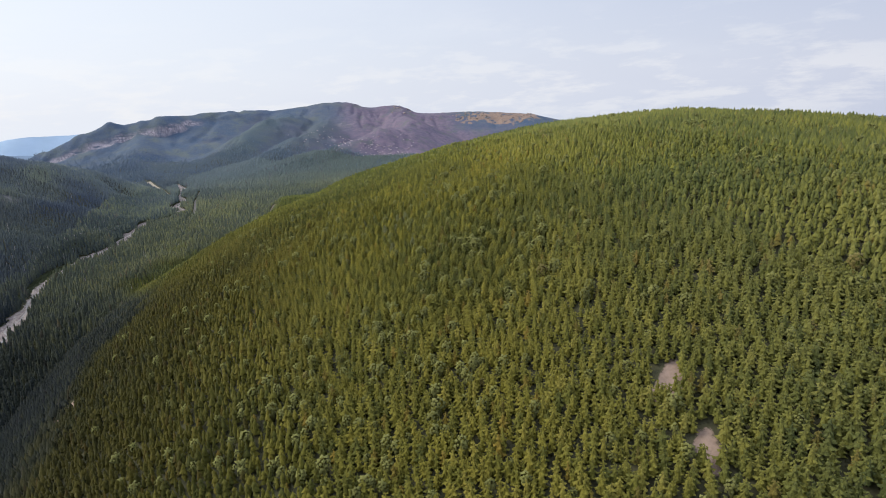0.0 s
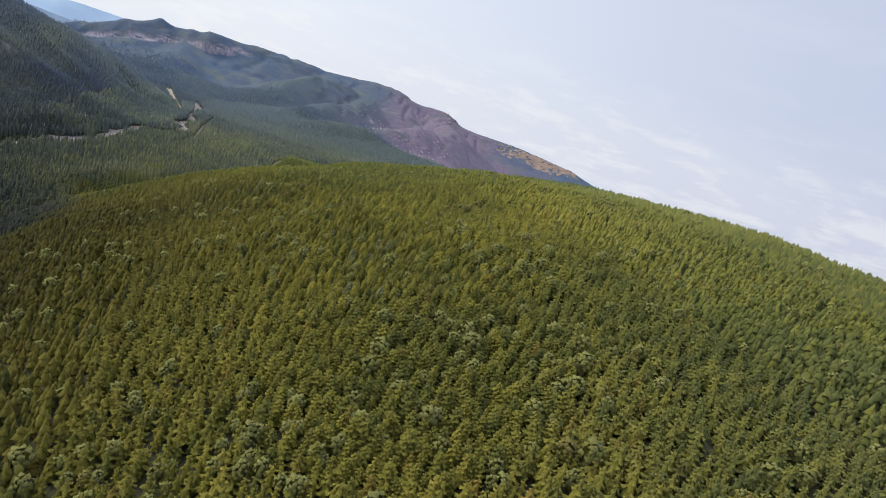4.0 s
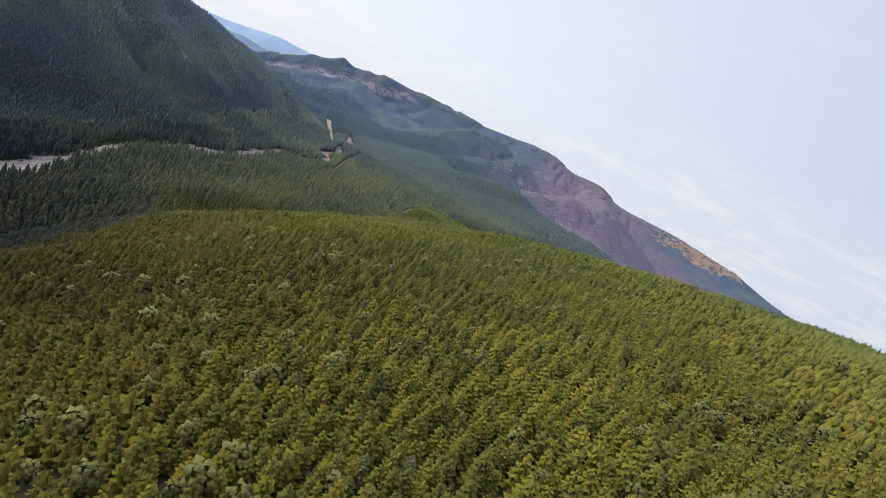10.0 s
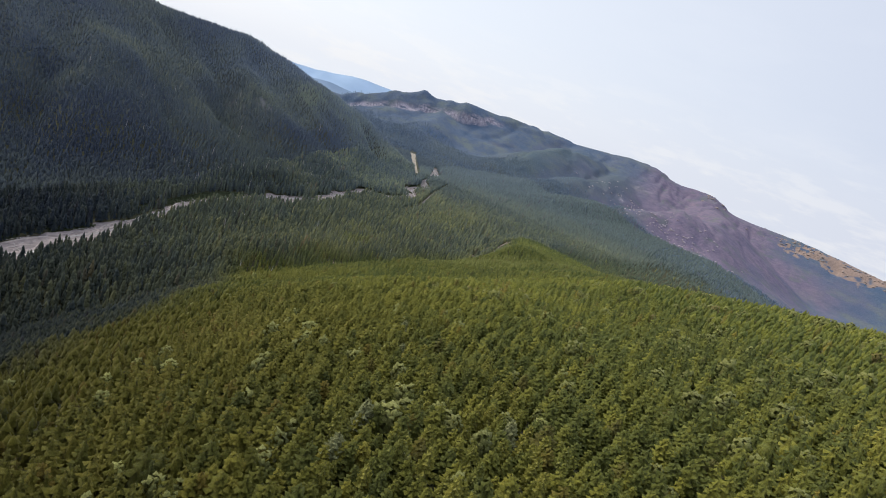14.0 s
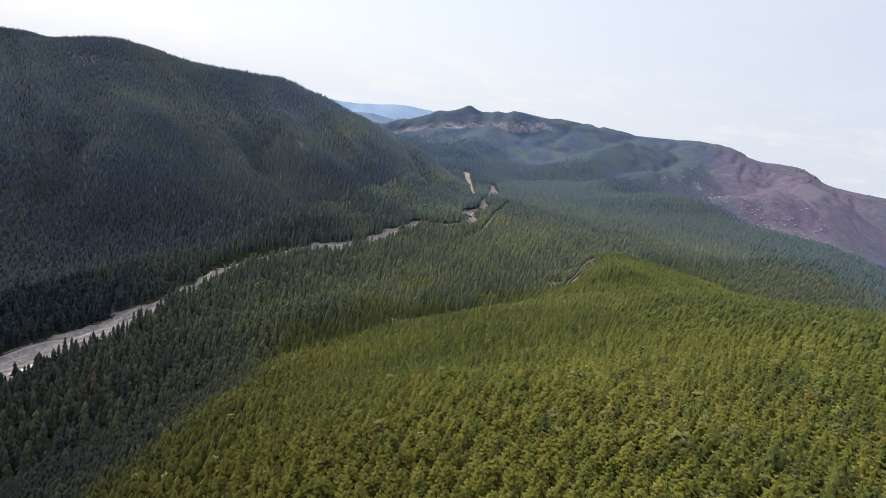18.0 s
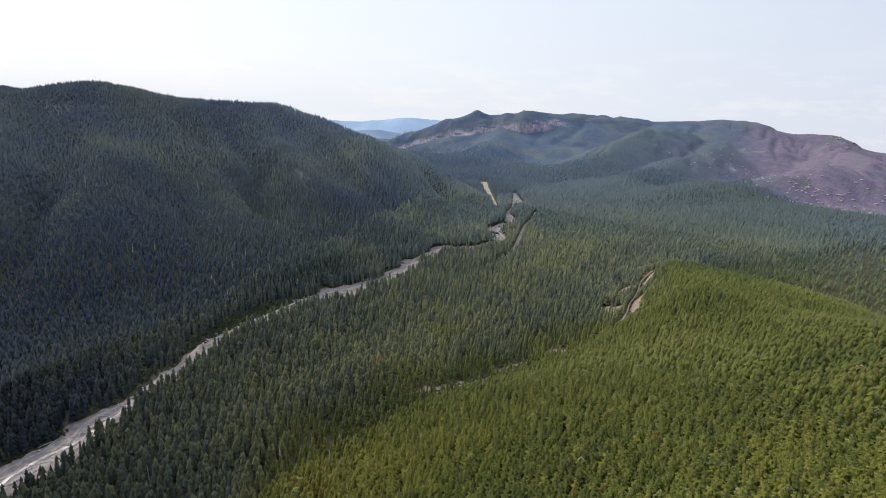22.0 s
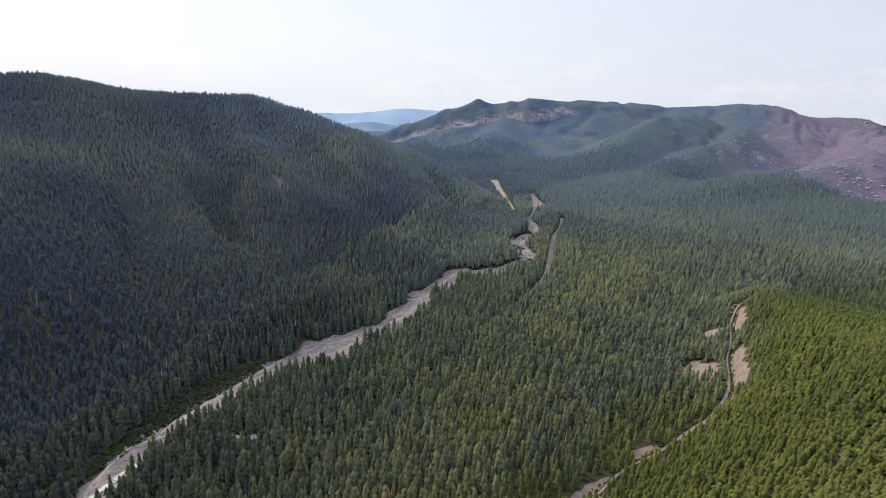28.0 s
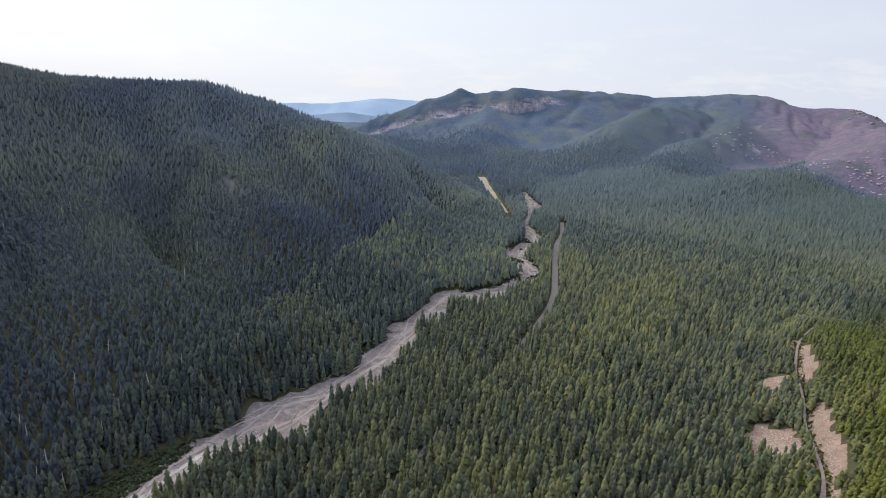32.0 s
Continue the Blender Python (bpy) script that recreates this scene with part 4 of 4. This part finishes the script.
def tree_meshes(seed, slim):
    """Trunk with limbs, and a crown of many drooping boughs, for a tree one metre high."""
    rnd = random.Random(seed)
    bm = bmesh.new()
    limb(bm, (0, 0, -0.05), (0, 0, 0.45), 0.020, 0.012)
    limb(bm, (0, 0, 0.45), (0, 0, 0.93), 0.012, 0.003)
    for k in range(9):
        z, a = 0.15 + 0.08 * k, rnd.uniform(0, 6.28)
        reach = 0.11 * slim * (1 - z)
        limb(bm, (0, 0, z), (reach * math.cos(a), reach * math.sin(a), z - 0.01), 0.004, 0.002, 4)
    trunk = bpy.data.meshes.new("trunk")
    bm.to_mesh(trunk)
    bm.free()
    verts, faces = bough_tree(70, seed + 500, slim, 0.62, 0.08, 7)
    crown = bpy.data.meshes.new("crown")
    crown.from_pydata([tuple(v) for v in verts], [], [tuple(int(i) for i in f) for f in faces])
    crown.update()
    return trunk, crown


TREE_KINDS = [("slim olive green conifer with drooping boughs on the hilltop", single_foliage("olive_needles", (0.150, 0.142, 0.022), (0.215, 0.192, 0.030)), 1.6),
              ("broad pale grey-green conifer on the hilltop", single_foliage("pale_needles", (0.165, 0.165, 0.066), (0.200, 0.196, 0.080)), 1.75),
              ("dark green young conifer on the hilltop", single_foliage("dark_needles", (0.105, 0.110, 0.022), (0.155, 0.152, 0.026)), 1.6)]
moulds = []
for k, (label, mat, slim) in enumerate(TREE_KINDS):
    for v in range(3):
        trunk, crown = tree_meshes(700 + 10 * k + v, slim)
        moulds.append((label, mat, trunk, crown))
rnd = random.Random(5)
firsts = {}
for x, y, h, ptch in zip(*SINGLE):
    kind = 1 if rnd.random() < 0.05 + 0.1 * max(ptch, 0) else (2 if rnd.random() < 0.25 else 0)
    which = kind * 3 + rnd.randrange(3)
    m = pose(x, y, float(ground_at(x, y)), 0, 0, rnd.uniform(0, 360))
    if which not in firsts:
        label, mat, trunk, crown = moulds[which]
        tree = new("conifer_tree")
        part("trunk", trunk, BARK, tree, "thin grey-brown trunk")
        part("crown", crown, mat, tree)
        tagged(tree, label, "tree", "trees on the hilltop")
        tree.matrix_basis = m
        firsts[which] = tree
    else:
        tree = copy_thing(firsts[which], m)
    size = h * rnd.uniform(0.95, 1.1)
    tree.scale = (size, size, size)

# ---- riverside ----
SAND = plain_material("pale_sand", (0.20, 0.170, 0.155), (0.32, 0.268, 0.236), 0.5)
SHRUB = plain_material("riverside_shrub", (0.047, 0.060, 0.030), (0.092, 0.106, 0.050), 0.9)
DRIFTWOOD = plain_material("bleached_wood", (0.26, 0.24, 0.22), (0.44, 0.41, 0.38), 1.5)
STONE = plain_material("boulder_stone", (0.22, 0.20, 0.19), (0.42, 0.39, 0.36), 1.2)


def along(line, s):
    """Place, sideways direction and half width at the run s of a line."""
    line = np.array(line, float)
    run = np.concatenate([[0], np.cumsum(np.hypot(*np.diff(line[:, :2], axis=0).T))])
    x, y, half = (np.interp(s, run, line[:, k]) for k in range(3))
    dx, dy = np.interp(s + 6, run, line[:, 0]) - np.interp(s - 6, run, line[:, 0]), np.interp(s + 6, run, line[:, 1]) - np.interp(s - 6, run, line[:, 1])
    size = np.hypot(dx, dy) + 1e-6
    return x, y, -dy / size, dx / size, half, run[-1]


def braid(seed, width, sway, shift):
    """A line that winds within the riverbed."""
    end = along(RIVER, np.zeros(1))[5]
    s = np.arange(30, end - 30, 9.0)
    x, y, nx, ny, half, _ = along(RIVER, s)
    off = half * np.clip(shift + sway * (bumps(s, s * 0, 70, seed) + 0.45 * bumps(s, s * 0 + 4, 24, seed + 1)), -0.95, 0.95)
    wide = width * (1 + 0.5 * bumps(s, s * 0 + 9, 40, seed + 3))
    return [(a, b, c) for a, b, c in zip(x + nx * off, y + ny * off, wide)]


tagged(strip("water", braid(3, 1.7, 0.75, 0.0), WATER, 0.92, 4, 3.0, 0.25, 0.25, 43, 0, RIVER_SEED), "shallow grey-green stream winding through the gravel", "stream", kind="structure")
for seed, width, sway, shift in ((11, 1.5, 0.6, -0.35), (17, 1.2, 0.7, 0.35), (23, 0.8, 0.9, 0.05), (29, 0.6, 0.9, -0.1), (37, 0.5, 0.8, 0.2)):
    tagged(strip("sandbar", braid(seed, width, sway, shift), SAND, 0.80 + seed * 0.002, 4, 3.0, 0.35, 0.25, seed, 0, RIVER_SEED), "pale dry sand channel in the riverbed", "sandbar", kind="structure")


def blob_shape(seed):
    """A low uneven clump of leaves, one metre across."""
    rnd = random.Random(seed)
    verts, faces = [], []
    for k in range(9):
        # leafy sprays that stick out
        a, up = rnd.uniform(0, 6.28), rnd.uniform(0.1, 1.3)
        c = Vector((math.cos(a) * math.cos(up), math.sin(a) * math.cos(up), math.sin(up) * 0.9)) * rnd.uniform(0.32, 0.55)
        side = Vector((-math.sin(a), math.cos(a), 0)) * 0.3
        top = Vector((0, 0, 0.22))
        b = len(verts)
        verts += [tuple(c * 0.35 - side), tuple(c * 0.35 + side), tuple(c + side * 0.6), tuple(c + top * 0.6), tuple(c - side * 0.6)]
        faces += [(b, b + 1, b + 2), (b, b + 2, b + 3), (b, b + 3, b + 4)]
    return np.array(verts, np.float32), np.array(faces, np.int32)


def scatter(name, x, y, size, shapes, mat, rng, label, category, sink=0.0):
    z = ground_at(x, y) - sink
    V, F, count = [], [], 0
    pick, turn = rng.integers(0, len(shapes), len(x)), rng.uniform(0, 6.2832, len(x))
    for k, (sv, sf) in enumerate(shapes):
        m = np.nonzero(pick == k)[0]
        if not len(m):
            continue
        c, s, h = np.cos(turn[m])[:, None], np.sin(turn[m])[:, None], size[m][:, None]
        V.append(np.stack([(sv[None, :, 0] * c - sv[None, :, 1] * s) * h + x[m][:, None], (sv[None, :, 0] * s + sv[None, :, 1] * c) * h + y[m][:, None], sv[None, :, 2] * h + z[m][:, None]], -1).reshape(-1, 3))
        F.append((sf[None] + (count + np.arange(len(m)) * len(sv))[:, None, None]).reshape(-1, 3))
        count += len(m) * len(sv)
    ob = mesh_object(name, np.concatenate(V), np.concatenate(F), mat)
    tagged(ob, label, category, kind="stuff")


rng = np.random.default_rng(31)
end = along(RIVER, np.zeros(1))[5]
s = rng.uniform(40, end - 20, 5200)
x, y, nx, ny, half, _ = along(RIVER, s)
side = np.where(rng.random(len(s)) < 0.75, 1, -1)
off = side * (half + np.abs(rng.normal(2.0, 5.0, len(s))))
thick = (bumps(s, side * 50.0, 60, 77) + 0.5 * bumps(s, side * 90.0, 17, 79) > 0.1)
scatter("riverside_shrubs", (x + nx * off)[thick], (y + ny * off)[thick], rng.uniform(2.2, 5.0, thick.sum()), [blob_shape(k) for k in range(5)], SHRUB, rng,
        "bright green low shrubs along the river bank", "shrubs")
x, y = rng.uniform(-900, -790, 9000), rng.uniform(1600, 1900, 9000)
d, half = near(x, y, RIVER)
keep = (d < half) & (bumps(x, y, 22, 83) + 0.5 * bumps(x, y, 8, 84) > 0.42)
scatter("island_shrubs", x[keep], y[keep], rng.uniform(2.0, 4.5, keep.sum()), [blob_shape(k + 5) for k in range(5)], SHRUB, rng, "green shrubs on the gravel islands of the river", "shrubs", -0.7)
x, y = rng.uniform(-880, -780, 24000), rng.uniform(910, 1380, 24000)
keep = materials_mask(x, y, [(line, 1.5) for line in SHRUB_FLATS]) & (near(x, y, RIVER)[0] > 8)
scatter("riverside_shrubs", x[keep], y[keep], rng.uniform(1.8, 4.4, keep.sum()), [blob_shape(k + 25) for k in range(6)], SHRUB, rng, "dense green shrubs on a flat beside the river", "shrubs")
s = rng.uniform(0, 520, 1500)
x, y, nx, ny, half, _ = along(ROAD_SLOPE, s)
off = np.where(rng.random(len(s)) < 0.5, 1, -1) * (half + np.abs(rng.normal(1.2, 1.6, len(s))))
scatter("roadside_shrubs", x + nx * off, y + ny * off, rng.uniform(1.2, 2.6, len(s)), [blob_shape(k + 9) for k in range(4)],
        plain_material("roadside_shrub", (0.07, 0.085, 0.014), (0.15, 0.15, 0.03), 0.9), rng, "yellow-green shrubs beside the gravel road", "shrubs")


x, y = np.concatenate([rng.normal(cx, wide, 130) for cx, cy, wide in ((-530, 1234, 3.5), (-487, 1366, 3.0))]), np.concatenate([rng.normal(cy, 4.5, 130) for cy in (1234, 1366)])
keep = near(x, y, ROAD_SLOPE)[0] > 2.5
scatter("thicket", x[keep], y[keep], rng.uniform(2.0, 4.2, keep.sum()), [blob_shape(k + 15) for k in range(5)],
        plain_material("thicket_leaves", (0.16, 0.19, 0.03), (0.30, 0.31, 0.06), 0.9), rng, "bright yellow-green bushes beside the gravel road", "shrubs")


def stone_shape(seed):
    rnd = random.Random(seed)
    bm = bmesh.new()
    bmesh.ops.create_icosphere(bm, subdivisions=1, radius=0.5)
    for v in bm.verts:
        v.co *= rnd.uniform(0.75, 1.15)
        v.co.z *= 0.6
    out = np.array([tuple(v.co) for v in bm.verts], np.float32), np.array([[v.index for v in f.verts] for f in bm.faces], np.int32)
    bm.free()
    return out


def log_shape(seed):
    bm = bmesh.new()
    limb(bm, (-0.5, 0, 0.03), (0.5, 0.04, 0.04), 0.035, 0.02, 5)
    bmesh.ops.triangulate(bm, faces=bm.faces[:])
    bm.verts.index_update()
    out = np.array([tuple(v.co) for v in bm.verts], np.float32), np.array([[v.index for v in f.verts] for f in bm.faces], np.int32)
    bm.free()
    return out


s = rng.uniform(40, end - 20, 1600)
x, y, nx, ny, half, _ = along(RIVER, s)
off = half * rng.uniform(-0.95, 0.95, len(s))
scatter("river_boulders", x + nx * off, y + ny * off, rng.uniform(0.5, 1.8, len(s)), [stone_shape(k) for k in range(5)], STONE, rng, "grey boulders strewn over the riverbed", "boulders", -0.9)
s = rng.uniform(40, end - 20, 420)
x, y, nx, ny, half, _ = along(RIVER, s)
off = half * rng.uniform(-1.0, 1.0, len(s))
scatter("driftwood", x + nx * off, y + ny * off, rng.uniform(4, 11, len(s)), [log_shape(k) for k in range(2)], DRIFTWOOD, rng, "bleached driftwood logs lying on the gravel bars", "driftwood", -0.9)

# rubble on the cut banks of the clearings
x, y = rng.uniform(-535, -455, 16000), rng.uniform(1350, 1580, 16000)
keep = in_clearing(x, y, -1.5) & (near(x, y, ROAD_SLOPE)[0] > 4.5)
scatter("clearing_rubble", x[keep], y[keep], rng.uniform(0.4, 1.5, keep.sum()), [stone_shape(20 + k) for k in range(4)],
        plain_material("broken_rock", (0.26, 0.19, 0.16), (0.50, 0.40, 0.34), 1.2), rng, "broken pinkish rock on the bare cut banks", "rubble")

# bare rock on the burnt spur and along the range
for count, cx, cy, wide, deep, low, high, tones in ((230, -370, 2780, 150, 120, 5, 13, ((0.23, 0.19, 0.20), (0.43, 0.375, 0.38))),
                                                    (45, -345, 4350, 45, 40, 10, 22, ((0.20, 0.16, 0.13), (0.34, 0.28, 0.23))),
                                                    (150, 450, 4290, 230, 50, 9, 22, ((0.19, 0.15, 0.125), (0.32, 0.26, 0.215))),
                                                    (60, -690, 3440, 110, 130, 6, 14, ((0.24, 0.20, 0.20), (0.42, 0.36, 0.35)))):
    x, y = rng.normal(cx, wide, count), rng.normal(cy, deep, count)
    keep = bumps(x, y, 45, 151) > -0.25
    scatter("rock_outcrops", x[keep], y[keep], rng.uniform(low, high, keep.sum()), [stone_shape(60 + k) for k in range(6)],
            plain_material("outcrop_rock", *tones, 0.25), rng, "pale pinkish rock outcrops on a burnt mountainside", "rock outcrops")

# ---- dead trees ----


def snag_meshes(seed):
    rnd = random.Random(seed)
    bm = bmesh.new()
    limb(bm, (0, 0, -0.03), (0.01, 0, 0.55), 0.030, 0.022, 7)
    limb(bm, (0.01, 0, 0.55), (0.025, 0.01, 1.0), 0.022, 0.006, 6)
    trunk = bpy.data.meshes.new("trunk")
    bm.to_mesh(trunk)
    bm.free()
    stubs = []
    for k in range(6):
        bm = bmesh.new()
        z, a = rnd.uniform(0.4, 0.9), rnd.uniform(0, 6.28)
        reach = rnd.uniform(0.05, 0.11)
        limb(bm, (0.01, 0, z), (reach * math.cos(a), reach * math.sin(a), z + rnd.uniform(-0.02, 0.03)), 0.005, 0.002, 4)
        stub = bpy.data.meshes.new("branch")
        bm.to_mesh(stub)
        bm.free()
        stubs.append(stub)
    return trunk, stubs


def dead_tree(seed, label):
    trunk, stubs = snag_meshes(seed)
    tree = new("dead_tree")
    part("trunk", trunk, DRIFTWOOD, tree)
    for stub in stubs:
        part("branch", stub, DRIFTWOOD, tree)
    return tagged(tree, label, "dead tree", "dead trees among the conifers")


rnd = random.Random(9)
snags = [dead_tree(900 + k, "bleached bare dead conifer standing among green trees") for k in range(3)]
spots = []
while len(spots) < 75:
    chance = rnd.random()
    if chance < 0.55:
        x, y = rnd.gauss(-905, 22), rnd.uniform(1060, 1420)
    elif chance < 0.75:
        x, y = rnd.uniform(-1250, -950), rnd.uniform(1000, 1700)
    else:
        x, y = rnd.uniform(-760, -540), rnd.uniform(850, 1600)
    if not bare(np.array([x]), np.array([y]))[0]:
        spots.append((x, y))
for k, (x, y) in enumerate(spots):
    m = pose(x, y, float(ground_at(x, y)), rnd.uniform(-4, 4), rnd.uniform(-4, 4), rnd.uniform(0, 360))
    tree = snags[k] if k < 3 else copy_thing(snags[k % 3], m)
    tree.matrix_basis = m
    size = rnd.uniform(14, 22)
    tree.scale = (size, size, size)

# ---- cabins by the river ----
ROOF_METAL = plain_material("pale_metal_roof", (0.24, 0.225, 0.205), (0.36, 0.34, 0.31), 0.7, 0.6, 0.05)
LOGS = plain_material("weathered_timber", (0.18, 0.13, 0.09), (0.32, 0.24, 0.17), 2.0)
PANE = plain_material("dark_window_glass", (0.02, 0.025, 0.03), (0.05, 0.06, 0.07), 0.5, 0.1, 0.0)


def box(bm, low, high):
    a, b = Vector(low), Vector(high)
    m = Matrix.Translation((a + b) / 2) @ Matrix.Diagonal((*(b - a), 1))
    bmesh.ops.create_cube(bm, size=1.0, matrix=m)


def boxed(name, low, high, mat, parent, label=""):
    bm = bmesh.new()
    box(bm, low, high)
    bmesh.ops.bevel(bm, geom=bm.edges[:], offset=0.02, segments=1, affect="EDGES")
    return part(name, bm, mat, parent, label)


def cabin(x, y, turn, long, wide, label):
    """A gabled cabin: walls, two roof panels, gables, door, windows, chimney."""
    house = new("cabin")
    h, top = 2.6, 2.6 + wide * 0.38
    a, b = long / 2, wide / 2
    boxed("wall", (-a, -b, -0.5), (a, -b + 0.2, h), LOGS, house)
    boxed("wall", (-a, b - 0.2, -0.5), (a, b, h), LOGS, house)
    for side in (-1, 1):
        bm = bmesh.new()
        x0, x1 = side * a - 0.1, side * a + 0.1
        rim = [(-b, -0.5), (b, -0.5), (b, h), (0, top), (-b, h)]
        front, back = [bm.verts.new((x1, p, q)) for p, q in rim], [bm.verts.new((x0, p, q)) for p, q in rim]
        bm.faces.new(front), bm.faces.new(back[::-1])
        for k in range(5):
            bm.faces.new((front[k], back[k], back[(k + 1) % 5], front[(k + 1) % 5]))
        part("gable_wall", bm, LOGS, house)
        bm = bmesh.new()
        y0, z0, y1, z1 = 0, top + 0.12, side * (b + 0.5), h - 0.25
        for u in (-a - 0.4, a + 0.4):
            for dy, dz in ((y0, z0), (y1, z1), (y1, z1 + 0.14), (y0, z0 + 0.14)):
                bm.verts.new((u, dy, dz))
        bm.verts.ensure_lookup_table()
        v = bm.verts
        for q in ((0, 1, 2, 3), (7, 6, 5, 4), (0, 4, 5, 1), (1, 5, 6, 2), (2, 6, 7, 3), (3, 7, 4, 0)):
            bm.faces.new([v[i] for i in q])
        part("roof_panel", bm, ROOF_METAL, house, "pale metal roof panel")
    door = boxed("door", (-0.45, -b - 0.06, 0), (0.45, -b - 0.003, 2.0), LOGS, house, "plank door")
    boxed("handle", (0.3, -b - 0.12, 0.95), (0.38, -b - 0.061, 1.05), ROOF_METAL, door)
    for u in (-a * 0.6, a * 0.6):
        for side in (-1, 1):
            lo, hi = (-b - 0.06, -b - 0.003) if side < 0 else (b + 0.003, b + 0.06)
            frame_part = boxed("window", (u - 0.5, lo, 1.0), (u + 0.5, hi, 1.9), LOGS, house)
            lo, hi = (-b - 0.09, -b - 0.062) if side < 0 else (b + 0.062, b + 0.09)
            boxed("pane", (u - 0.42, lo, 1.08), (u + 0.42, hi, 1.82), PANE, frame_part, "dark window pane")
    boxed("chimney", (a * 0.4 - 0.25, b * 0.3 - 0.25, h), (a * 0.4 + 0.25, b * 0.3 + 0.25, top + 0.7), STONE, house, "grey stone chimney")
    house.matrix_basis = pose(x, y, float(ground_at(x, y)) + 0.3, 0, 0, turn)
    return tagged(house, label, "cabin", "cabins in the woods")


for x, y, turn, long, wide, label in CABINS:
    cabin(x, y, turn, long, wide, label)
